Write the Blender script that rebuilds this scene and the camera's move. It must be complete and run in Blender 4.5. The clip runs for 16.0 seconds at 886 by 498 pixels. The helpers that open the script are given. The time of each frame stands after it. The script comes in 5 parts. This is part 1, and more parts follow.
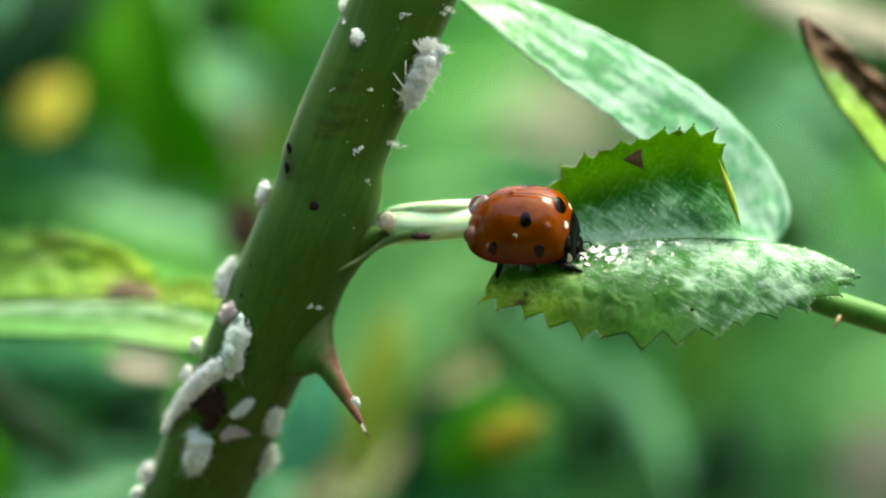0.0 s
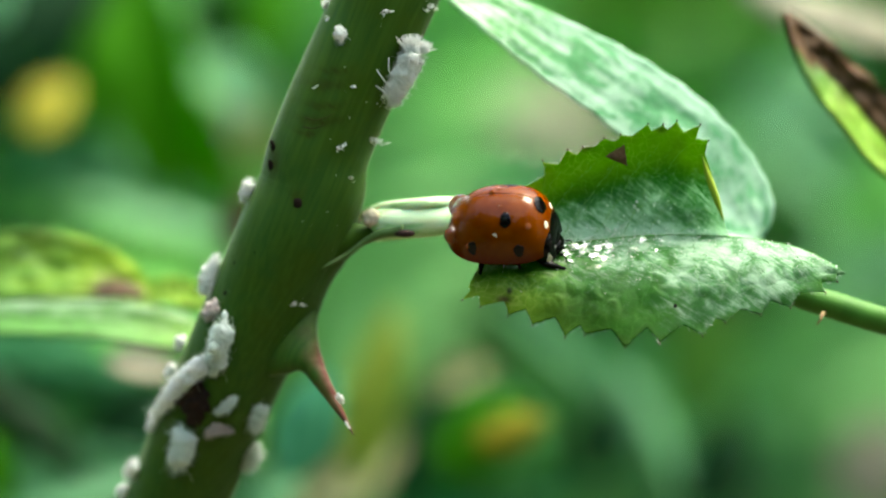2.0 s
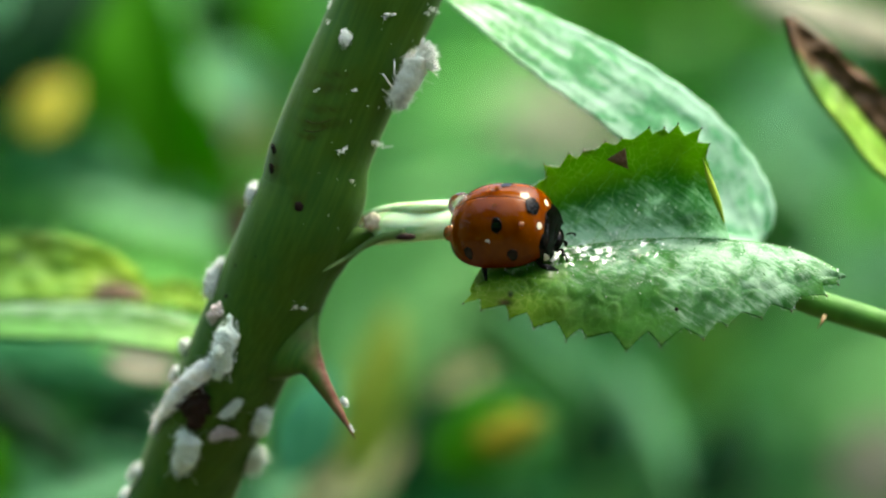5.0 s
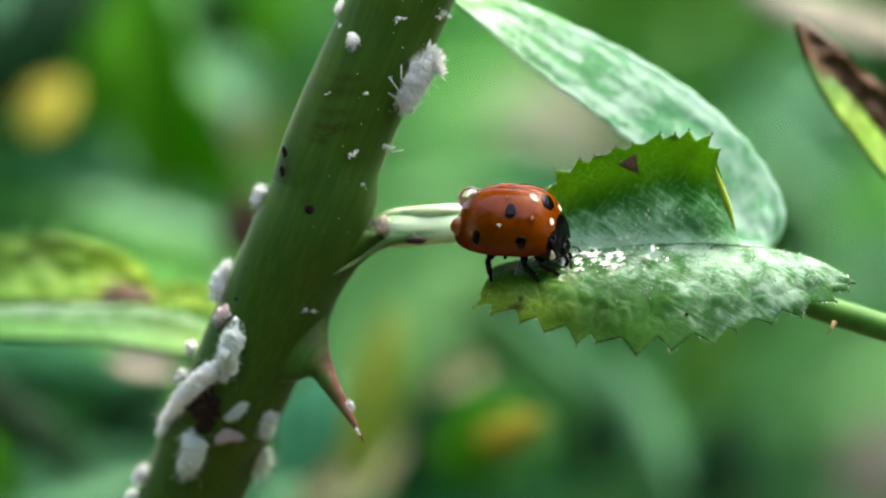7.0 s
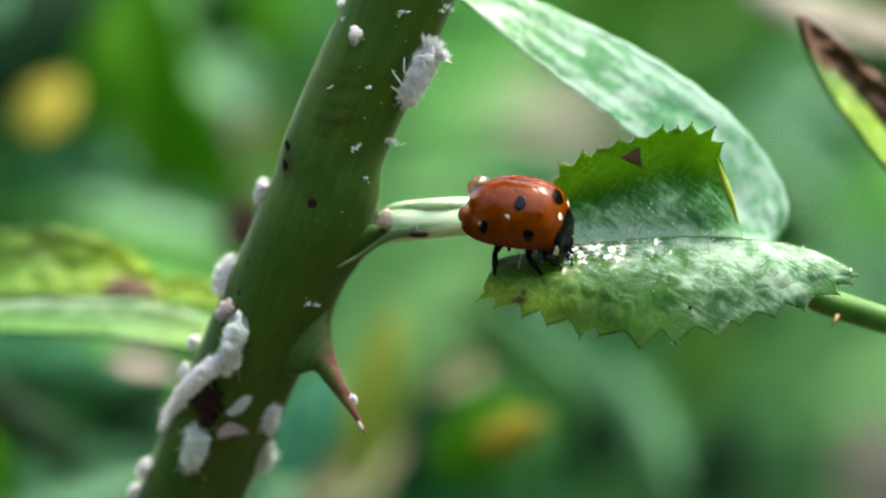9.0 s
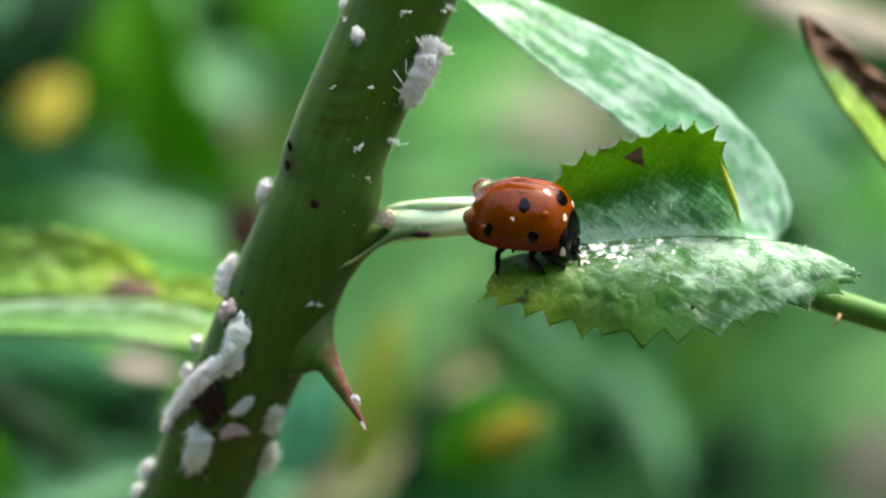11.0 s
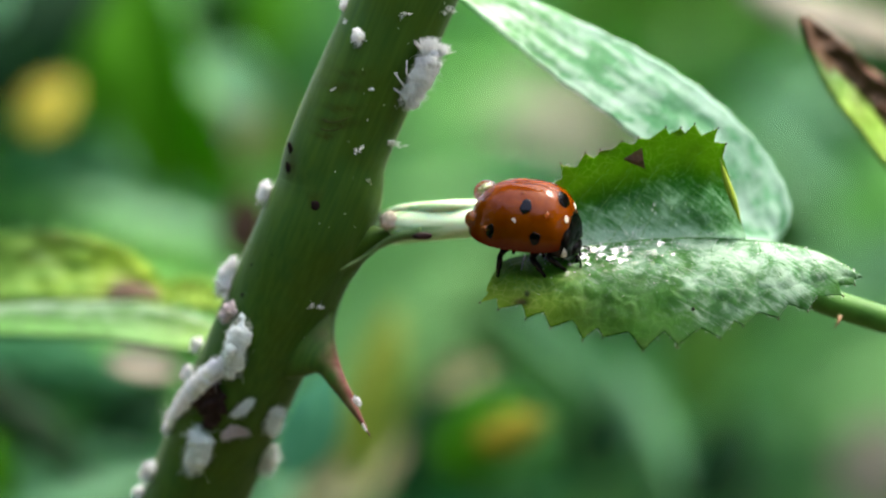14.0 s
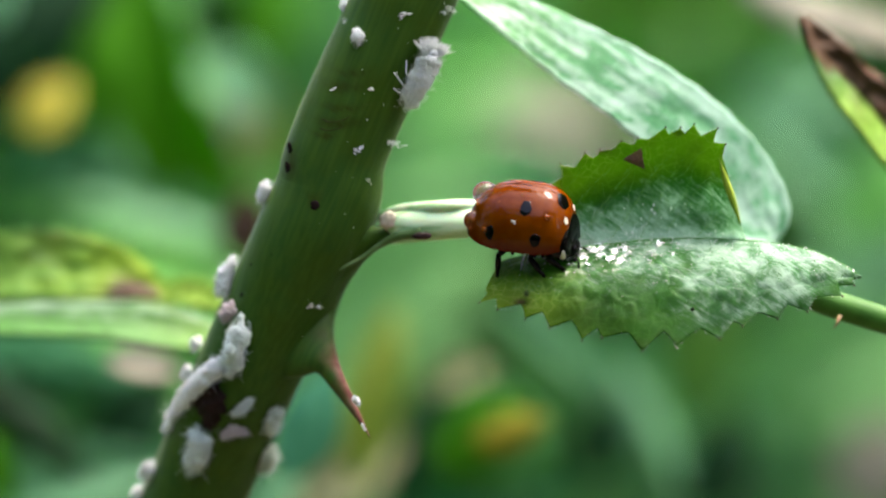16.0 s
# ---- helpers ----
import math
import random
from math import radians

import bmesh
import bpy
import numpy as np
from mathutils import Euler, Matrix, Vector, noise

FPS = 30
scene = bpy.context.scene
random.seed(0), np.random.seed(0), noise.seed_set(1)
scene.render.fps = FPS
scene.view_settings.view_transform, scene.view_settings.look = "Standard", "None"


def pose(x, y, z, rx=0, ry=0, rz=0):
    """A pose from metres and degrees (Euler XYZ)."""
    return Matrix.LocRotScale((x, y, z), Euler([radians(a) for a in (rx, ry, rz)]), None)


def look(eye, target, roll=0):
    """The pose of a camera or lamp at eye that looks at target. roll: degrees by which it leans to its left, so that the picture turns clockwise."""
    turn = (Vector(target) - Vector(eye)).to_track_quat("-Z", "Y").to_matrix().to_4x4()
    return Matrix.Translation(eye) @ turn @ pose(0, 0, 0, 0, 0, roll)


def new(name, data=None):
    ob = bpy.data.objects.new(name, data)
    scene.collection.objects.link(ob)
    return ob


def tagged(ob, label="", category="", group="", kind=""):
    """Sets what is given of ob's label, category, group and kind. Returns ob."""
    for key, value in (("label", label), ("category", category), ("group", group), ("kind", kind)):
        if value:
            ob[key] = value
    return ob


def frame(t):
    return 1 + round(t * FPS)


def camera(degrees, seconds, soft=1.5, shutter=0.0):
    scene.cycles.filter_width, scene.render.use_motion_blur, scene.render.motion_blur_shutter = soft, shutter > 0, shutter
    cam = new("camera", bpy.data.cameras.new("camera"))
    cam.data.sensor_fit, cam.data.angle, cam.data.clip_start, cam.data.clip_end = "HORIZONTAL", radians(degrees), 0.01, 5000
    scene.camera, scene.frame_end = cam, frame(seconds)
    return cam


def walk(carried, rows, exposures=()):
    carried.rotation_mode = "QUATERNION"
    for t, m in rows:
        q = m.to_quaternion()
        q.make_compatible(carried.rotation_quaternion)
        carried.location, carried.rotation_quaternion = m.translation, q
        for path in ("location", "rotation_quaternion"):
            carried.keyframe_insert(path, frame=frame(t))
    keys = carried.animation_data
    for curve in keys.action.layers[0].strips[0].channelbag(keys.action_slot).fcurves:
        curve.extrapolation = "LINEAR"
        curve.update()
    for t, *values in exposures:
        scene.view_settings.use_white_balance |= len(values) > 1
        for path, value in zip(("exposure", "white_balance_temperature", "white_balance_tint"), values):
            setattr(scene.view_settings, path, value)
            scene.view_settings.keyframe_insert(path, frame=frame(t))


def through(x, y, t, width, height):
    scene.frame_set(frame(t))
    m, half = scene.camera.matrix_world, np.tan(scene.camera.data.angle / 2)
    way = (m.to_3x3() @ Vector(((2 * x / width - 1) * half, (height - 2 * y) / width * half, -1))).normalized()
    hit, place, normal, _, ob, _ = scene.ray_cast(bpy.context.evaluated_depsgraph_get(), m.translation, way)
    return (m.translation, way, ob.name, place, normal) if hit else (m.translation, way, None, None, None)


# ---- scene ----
cam = camera(14.53, 16.0, soft=2.1)
# ---- scale: one unit of the picture plane at the subject, 0.2 m from the lens ----
MM = 0.001
UNIT = 0.051 / 1568
REACH = 0.2
HEIGHT = 0.35
walk(cam, [(0.0, pose(0, -REACH, HEIGHT, 90, 0, 0)), (16.0, pose(0, -REACH, HEIGHT, 90, 0, 0))],
     [(0.0, 3.33, 7500, 1), (4.0, 3.22, 7400, -1), (6.4, 3.2, 7200, 5), (7.0, 3.2, 7000, 14), (8.0, 3.2, 7000, 18), (16.0, 3.2, 7000, 19)])
cam.data.dof.use_dof = True
cam.data.dof.focus_distance = REACH - 0.0006
cam.data.dof.aperture_fstop = 16.0

# ---- sky and sun: bright haze, the sun high over the plant ----
world = bpy.data.worlds.new("sky")
scene.world = world
world.use_nodes = True
wn = world.node_tree.nodes
sky = wn.new("ShaderNodeTexSky")
sky.sky_type = "NISHITA"
sky.sun_disc = False
sky.sun_elevation = radians(70)
sky.sun_rotation = radians(74)
sky.dust_density = 4.0
world.node_tree.links.new(sky.outputs[0], wn["Background"].inputs[0])
wn["Background"].inputs[1].default_value = 0.114
sun_data = bpy.data.lights.new("sun", "SUN")
sun_data.energy = 0.92
sun_data.angle = radians(25)
sun_data.color = (1.0, 0.98, 0.94)
sun = new("sun", sun_data)
sun.matrix_world = look((0.33, 0.095, HEIGHT + 0.94), (0, 0, HEIGHT))


def V(px, py, d=0.0):
    """A place from picture-plane units and a depth in mm beyond the subject."""
    k = UNIT * (REACH + d * MM) / REACH
    return Vector(((px - 784) * k, d * MM, HEIGHT + (441 - py) * k))


def spline(points, n):
    """n places along a smooth curve through points (tuples of any length)."""
    p = np.array(points, float)
    p = np.vstack([2 * p[0] - p[1], p, 2 * p[-1] - p[-2]])
    seg = len(p) - 3
    out = []
    for i in range(n):
        s = min(i / (n - 1) * seg, seg - 1e-6)
        k, f = int(s), s - int(s)
        a, b, c, d = p[k:k + 4]
        out.append(0.5 * (2 * b + (c - a) * f + (2 * a - 5 * b + 4 * c - d) * f * f + (3 * b - a - 3 * c + d) * f ** 3))
    return np.array(out)


# ---- materials ----
class Mat:
    """A small node builder."""

    def __init__(self, name):
        self.m = bpy.data.materials.new(name)
        self.m.use_nodes = True
        self.t = self.m.node_tree
        self.b = self.t.nodes["Principled BSDF"]
        self.out = self.t.nodes["Material Output"]
        self.co = self.t.nodes.new("ShaderNodeTexCoord").outputs["Object"]

    def link(self, a, b):
        self.t.links.new(a, b)

    def val(self, node, key, v):
        if isinstance(v, (int, float, tuple)):
            node.inputs[key].default_value = v
        else:
            self.link(v, node.inputs[key])

    def stretch(self, x, y, z, turn=0.0):
        n = self.t.nodes.new("ShaderNodeMapping")
        n.vector_type = "TEXTURE"
        n.inputs["Scale"].default_value = (1 / x, 1 / y, 1 / z)
        n.inputs["Rotation"].default_value = (0, radians(turn), 0)
        self.link(self.co, n.inputs[0])
        return n.outputs[0]

    def noise(self, scale, detail=4.0, co=None, rough=0.6, warp=0.0):
        n = self.t.nodes.new("ShaderNodeTexNoise")
        n.inputs["Scale"].default_value = scale
        n.inputs["Detail"].default_value = detail
        n.inputs["Roughness"].default_value = rough
        n.inputs["Distortion"].default_value = warp
        self.link(co or self.co, n.inputs["Vector"])
        return n.outputs["Fac"]

    def cells(self, scale, feature="DISTANCE_TO_EDGE", co=None):
        n = self.t.nodes.new("ShaderNodeTexVoronoi")
        n.feature = feature
        n.inputs["Scale"].default_value = scale
        self.link(co or self.co, n.inputs["Vector"])
        return n.outputs["Distance"]

    def ramp(self, fac, lo, hi, a=0.0, b=1.0):
        n = self.t.nodes.new("ShaderNodeMapRange")
        n.interpolation_type = "SMOOTHSTEP"
        self.link(fac, n.inputs["Value"])
        for k, v in (("From Min", lo), ("From Max", hi), ("To Min", a), ("To Max", b)):
            n.inputs[k].default_value = v
        return n.outputs[0]

    def math(self, op, a, b=0.0):
        n = self.t.nodes.new("ShaderNodeMath")
        n.operation = op
        self.val(n, 0, a)
        self.val(n, 1, b)
        return n.outputs[0]

    def mix(self, fac, a, b):
        n = self.t.nodes.new("ShaderNodeMix")
        n.data_type = "RGBA"
        self.val(n, 0, fac)
        for i, v in ((6, a), (7, b)):
            self.val(n, i, (*v, 1.0) if isinstance(v, tuple) else v)
        return n.outputs[2]

    def mark(self):
        """The stain channels stored on a mesh: bloom, yellowing, browning."""
        a = self.t.nodes.new("ShaderNodeAttribute")
        a.attribute_name = "mark"
        s = self.t.nodes.new("ShaderNodeSeparateColor")
        self.link(a.outputs["Color"], s.inputs[0])
        self.wet = a.outputs["Alpha"]
        return s.outputs[0], s.outputs[1], s.outputs[2]

    def rand(self):
        return self.t.nodes.new("ShaderNodeObjectInfo").outputs["Random"]

    def bump(self, height, strength, distance):
        n = self.t.nodes.new("ShaderNodeBump")
        n.inputs["Strength"].default_value = strength
        n.inputs["Distance"].default_value = distance
        self.link(height, n.inputs["Height"])
        self.link(n.outputs[0], self.b.inputs["Normal"])

    def set(self, **kw):
        for k, v in kw.items():
            self.val(self.b, k.replace("_", " "), (*v, 1.0) if isinstance(v, tuple) and len(v) == 3 else v)

    def glow_through(self, color, amount):
        """Light that passes through a thin leaf."""
        tr = self.t.nodes.new("ShaderNodeBsdfTranslucent")
        self.val(tr, "Color", (*color, 1.0) if isinstance(color, tuple) else color)
        mx = self.t.nodes.new("ShaderNodeMixShader")
        self.val(mx, 0, amount)
        self.link(self.b.outputs[0], mx.inputs[1])
        self.link(tr.outputs[0], mx.inputs[2])
        self.link(mx.outputs[0], self.out.inputs["Surface"])


def m_stem():
    m = Mat("cane_bark")
    along = m.stretch(3400, 3400, 120, 22.7)
    fibre = m.noise(1.0, 5, along)
    stripe = m.noise(1.0, 3, m.stretch(1100, 1100, 45, 22.7))
    blot = m.noise(170, 5, None, 0.65)
    fine = m.noise(5200, 3)
    c = m.mix(m.ramp(blot, 0.35, 0.65), (0.03, 0.068, 0.003), (0.02, 0.066, 0.009))
    c = m.mix(m.ramp(fibre, 0.38, 0.66, 0, 0.6), c, (0.04, 0.096, 0.01))
    c = m.mix(m.ramp(stripe, 0.5, 0.72, 0, 0.15), c, (0.04, 0.105, 0.02))
    c = m.mix(m.ramp(m.noise(420, 7, None, 0.75, 1.2), 0.6, 0.8, 0, 0.16), c, (0.2, 0.3, 0.2))
    scar, _, brown = m.mark()
    c = m.mix(scar, c, (0.024, 0.032, 0.001))
    c = m.mix(brown, c, m.mix(m.ramp(m.noise(1400, 4), 0.35, 0.65), (0.13, 0.04, 0.03), (0.2, 0.1, 0.07)))
    m.set(Base_Color=c, Roughness=m.ramp(fine, 0.3, 0.7, 0.4, 0.56), Specular_IOR_Level=0.12,
          Sheen_Weight=0.12, Sheen_Roughness=0.28, Sheen_Tint=(0.75, 1.0, 0.7))
    m.bump(m.math("ADD", m.math("ADD", fibre, m.math("MULTIPLY", fine, 0.4)), m.math("MULTIPLY", stripe, 0.6)), 0.25, 0.0001)
    return m.m


def m_stalk():
    m = Mat("leaf_stalk")
    # Whitish lengthwise streaks put the stalk's highlights into its colour.
    streak = m.noise(1.0, 5, m.stretch(130, 1500, 1500))
    c = m.mix(m.ramp(streak, 0.32, 0.62), (0.17, 0.4, 0.13), (0.52, 0.72, 0.44))
    c = m.mix(m.ramp(m.noise(1300, 6, None, 0.75), 0.55, 0.75, 0, 0.5), c, (0.6, 0.7, 0.58))
    m.set(Base_Color=c, Roughness=0.5, Specular_IOR_Level=0.3, Subsurface_Weight=0.3, Subsurface_Scale=0.0005)
    m.bump(streak, 0.5, 0.0002)
    return m.m


def m_leaf(name, base, light, powder=(0.54, 0.73, 0.6), through=0.58, veins=1500.0, blot=420.0, rough=0.5, streaks=False):
    m = Mat(name)
    bloom, yellow, brown = m.mark()
    big = m.noise(blot, 5)
    bent = m.t.nodes.new("ShaderNodeMix")
    bent.data_type = "VECTOR"
    bent.inputs[0].default_value = 0.0006
    wobble = m.t.nodes.new("ShaderNodeTexNoise")
    wobble.inputs["Scale"].default_value = veins * 0.7
    m.link(m.co, wobble.inputs["Vector"])
    m.link(m.co, bent.inputs[4])
    m.link(wobble.outputs["Color"], bent.inputs[5])
    net = m.ramp(m.cells(veins, co=bent.outputs[1]), 0.005, 0.075, 1.0, 0.0)
    fine = m.noise(4200, 4, None, 0.7)
    c = m.mix(m.ramp(big, 0.35, 0.68), base, light)
    c = m.mix(m.ramp(m.noise(620, 7, None, 0.7, 1.5), 0.46, 0.66, 0.0, 0.45), c, tuple(0.45 * x for x in base))
    c = m.mix(m.math("MULTIPLY", net, 0.32), c, tuple(min(1, x * 1.5 + 0.02) for x in light))
    c = m.mix(yellow, c, (0.23, 0.4, 0.022))
    c = m.mix(m.math("MULTIPLY", yellow, m.math("MULTIPLY", net, m.ramp(big, 0.35, 0.65, 0.1, 0.6))), c, (0.5, 0.66, 0.14))
    spots = m.ramp(m.noise(1500, 5, None, 0.75, 0.8), 0.42, 0.62)
    c = m.mix(brown, c, m.mix(spots, (0.032, 0.018, 0.008), (0.12, 0.065, 0.032)))
    grain = m.math("MULTIPLY", m.math("SUBTRACT", m.noise(850, 10, None, 0.85, 0.7), 0.5), 2.2)
    grain = m.math("ADD", grain, m.math("MULTIPLY", m.math("SUBTRACT", m.noise(480, 8, None, 0.72, 2.6), 0.5), 2.6))
    if streaks:
        thread = m.noise(1.0, 7, m.stretch(420, 2400, 2400, 36), 0.75, 1.0)
        grain = m.math("ADD", m.math("MULTIPLY", grain, 0.45), m.math("MULTIPLY", m.math("SUBTRACT", thread, 0.5), 2.4))
    dust = m.math("MULTIPLY", m.ramp(m.math("ADD", bloom, grain), 0.2, 1.2, 0.0, 0.8), m.ramp(bloom, 0.0, 0.3))
    if streaks:
        c = m.mix(m.ramp(bloom, 0.05, 0.8, 0.0, 0.6), c, (0.19, 0.49, 0.25))
    wet = m.ramp(m.math("MULTIPLY", m.wet, m.ramp(m.noise(1900, 5, None, 0.6, 1.2), 0.35, 0.6)), 0.25, 0.45)
    c = m.mix(dust, c, powder)
    c = m.mix(m.ramp(fine, 0.4, 0.62, 0.0, 0.22), c, m.mix(0.5, c, (0.0, 0.02, 0.0)))
    m.set(Base_Color=c, Roughness=m.ramp(fine, 0.3, 0.7, rough - 0.08, rough + 0.12), Specular_IOR_Level=0.14,
          Coat_Weight=wet, Coat_Roughness=0.06, Coat_IOR=1.45)
    ripple = m.t.nodes.new("ShaderNodeBump")
    ripple.inputs["Strength"].default_value = 1.0
    ripple.inputs["Distance"].default_value = 0.00011
    m.link(m.noise(1700, 3), ripple.inputs["Height"])
    m.link(ripple.outputs[0], m.b.inputs["Coat Normal"])
    blister = m.noise(750, 3)
    m.bump(m.math("ADD", m.math("ADD", fine, m.math("MULTIPLY", net, -0.5)), m.math("MULTIPLY", blister, 3.0)), 0.3, 0.00008)
    m.glow_through(m.mix(dust, m.mix(0.5, c, light), powder), through)
    return m.m


def m_blurleaf(name, base, light, through=0.45):
    m = Mat(name)
    big = m.noise(3.0, 4)
    c = m.mix(m.ramp(big, 0.35, 0.65), base, light)
    c = m.mix(m.ramp(m.noise(9.0, 4), 0.55, 0.8, 0, 0.5), c, tuple(0.6 * x for x in base))
    c = m.mix(m.math("MULTIPLY", m.rand(), 0.25), c, tuple(min(1, 1.3 * x) for x in light))
    m.set(Base_Color=c, Roughness=0.55, Specular_IOR_Level=0.12)
    m.bump(m.noise(30, 3), 0.2, 0.02)
    m.glow_through(c, through)
    return m.m


def m_plain(name, color, rough=0.4, second=None, scale=1500.0, bump=0.2, dist=0.00004, coat=0.0, spec=0.18, ior=1.5):
    m = Mat(name)
    n = m.noise(scale, 5)
    c = m.mix(m.ramp(n, 0.3, 0.7), color, second or tuple(0.75 * x for x in color))
    m.set(Base_Color=c, Roughness=rough, Specular_IOR_Level=spec, Coat_Weight=coat, Coat_Roughness=0.06, IOR=ior)
    m.bump(m.noise(scale * 2.3, 4), bump, dist)
    return m.m


def m_elytra():
    m = Mat("elytra_shell")
    big = m.noise(420, 4)
    fine = m.noise(9000, 3)
    _, _, rim = m.mark()
    c = m.mix(m.ramp(big, 0.3, 0.7), (0.068, 0.0125, 0.0001), (0.112, 0.026, 0.0003))
    c = m.mix(m.ramp(m.noise(1500, 5, None, 0.7), 0.6, 0.74, 0, 0.3), c, (0.34, 0.11, 0.02))
    c = m.mix(rim, c, (0.075, 0.004, 0.0006))
    m.set(Base_Color=c, Roughness=m.ramp(m.noise(1300, 5), 0.3, 0.7, 0.3, 0.45), Specular_IOR_Level=0.0, IOR=1.02,
          Coat_Weight=0.36, Coat_Roughness=0.04, Coat_IOR=1.45)
    film = m.t.nodes.new("ShaderNodeBump")
    film.inputs["Strength"].default_value = 0.22
    film.inputs["Distance"].default_value = 0.00012
    m.link(m.ramp(m.noise(520, 3, None, 0.5, 0.8), 0.42, 0.62), film.inputs["Height"])
    m.link(film.outputs[0], m.b.inputs["Coat Normal"])
    m.bump(fine, 0.1, 0.00003)
    return m.m


def m_water(name="clear_water", tint=(1.0, 1.0, 1.0), clearness=1.0):
    m = Mat(name)
    m.set(Base_Color=tint, Roughness=0.0, IOR=1.33, Transmission_Weight=clearness)
    clear = m.t.nodes.new("ShaderNodeBsdfTransparent")
    mx = m.t.nodes.new("ShaderNodeMixShader")
    mx.inputs[0].default_value = 0.1
    m.link(m.b.outputs[0], mx.inputs[1])
    m.link(clear.outputs[0], mx.inputs[2])
    m.link(mx.outputs[0], m.out.inputs["Surface"])
    return m.m


def m_glint_wax():
    """Wet wax: a glossy half-clear film whose white colour stands for sky glints."""
    m = Mat("wet_wax_glint")
    m.set(Base_Color=(0.62, 0.75, 0.65), Roughness=0.2, Specular_IOR_Level=0.5, Coat_Weight=1.0, Coat_Roughness=0.02)
    clear = m.t.nodes.new("ShaderNodeBsdfTransparent")
    mx = m.t.nodes.new("ShaderNodeMixShader")
    m.val(mx, 0, m.ramp(m.noise(1700, 6, None, 0.72, 0.8), 0.43, 0.56, 0.3, 1.0))
    m.link(m.b.outputs[0], mx.inputs[1])
    m.link(clear.outputs[0], mx.inputs[2])
    m.link(mx.outputs[0], m.out.inputs["Surface"])
    m.bump(m.noise(2600, 3), 0.6, 0.00008)
    return m.m


def m_wax(name, color, second):
    m = Mat(name)
    n = m.noise(2600, 6, None, 0.75)
    c = m.mix(m.ramp(n, 0.3, 0.7), color, second)
    m.set(Base_Color=c, Roughness=0.85, Specular_IOR_Level=0.2)
    m.bump(m.noise(6500, 6, None, 0.75), 0.35, 0.00012)
    m.glow_through(color, 0.42)
    return m.m


def m_ground():
    m = Mat("leaf_litter_soil")
    c = m.mix(m.ramp(m.noise(30, 6), 0.35, 0.65), (0.045, 0.035, 0.022), (0.1, 0.085, 0.045))
    c = m.mix(m.ramp(m.noise(7, 5), 0.5, 0.65, 0, 0.6), c, (0.05, 0.09, 0.03))
    m.set(Base_Color=c, Roughness=0.9)
    m.bump(m.noise(90, 6), 0.7, 0.01)
    return m.m


STEM = m_stem()
LEAF = m_leaf("leaflet_blade", (0.012, 0.105, 0.006), (0.03, 0.18, 0.012), through=0.68, veins=1700.0, streaks=True)
PALE = m_leaf("mildewed_blade", (0.1, 0.37, 0.16), (0.18, 0.48, 0.25), (0.54, 0.76, 0.63), 0.45, 500.0, 300.0)
SIDE = m_leaf("yellowing_blade", (0.028, 0.12, 0.014), (0.052, 0.17, 0.03), (0.29, 0.44, 0.29), 0.22, 500.0, 250.0)
VEIN = m_plain("leaf_vein", (0.04, 0.18, 0.02), 0.5, (0.07, 0.24, 0.035))
STALK = m_stalk()
TWIG = m_plain("green_twig", (0.022, 0.095, 0.008), 0.6, (0.04, 0.14, 0.016), 500, 0.3, 0.0001)
THORN = m_plain("thorn_skin", (0.2, 0.075, 0.05), 0.4, (0.13, 0.15, 0.05), 330, 0.25, 0.0001)
CREASE = m_plain("dark_crease", (0.018, 0.022, 0.001), 0.7, (0.03, 0.04, 0.003), 1500)
BUD = m_plain("stipule_scar", (0.5, 0.43, 0.36), 0.6, (0.34, 0.34, 0.22), 900)
TIP = m_plain("tooth_gland", (0.05, 0.02, 0.012), 0.4)
DARK = m_plain("black_spot", (0.006, 0.005, 0.004), 0.85, (0.014, 0.009, 0.007), 2500, 0.4, 0.0001, 0.0, 0.05)
ROT = m_plain("dark_brown_wound", (0.006, 0.002, 0.002), 0.6, (0.022, 0.008, 0.006), 1500, 0.5, 0.0002)
SHELL = m_elytra()
JET = m_plain("black_chitin", (0.0007, 0.0007, 0.0008), 0.35, (0.002, 0.0016, 0.0015), 2500, 0.12, 0.00003, 0.32, 0.0, 1.02)
IVORY = m_plain("ivory_chitin", (0.6, 0.56, 0.46), 0.4, (0.46, 0.42, 0.33), 2500)
BELLY = m_plain("belly_chitin", (0.012, 0.008, 0.006), 0.4, (0.03, 0.015, 0.01), 2500)
GLINT_WAX = m_glint_wax()
WATER = m_water()
# Shell orange refracted by the small drops is put into their tint.
SHELL_TINT_WATER = m_water("shell_tinted_water", (0.55, 0.16, 0.02), 0.78)
WAX = m_wax("white_wax_wool", (0.85, 0.88, 0.85), (0.7, 0.76, 0.72))
WAXB = m_wax("grey_green_wax_wool", (0.8, 0.87, 0.81), (0.62, 0.72, 0.65))
WAXP = m_wax("pinkish_wax_wool", (0.72, 0.66, 0.63), (0.5, 0.44, 0.4))
GROUND = m_ground()
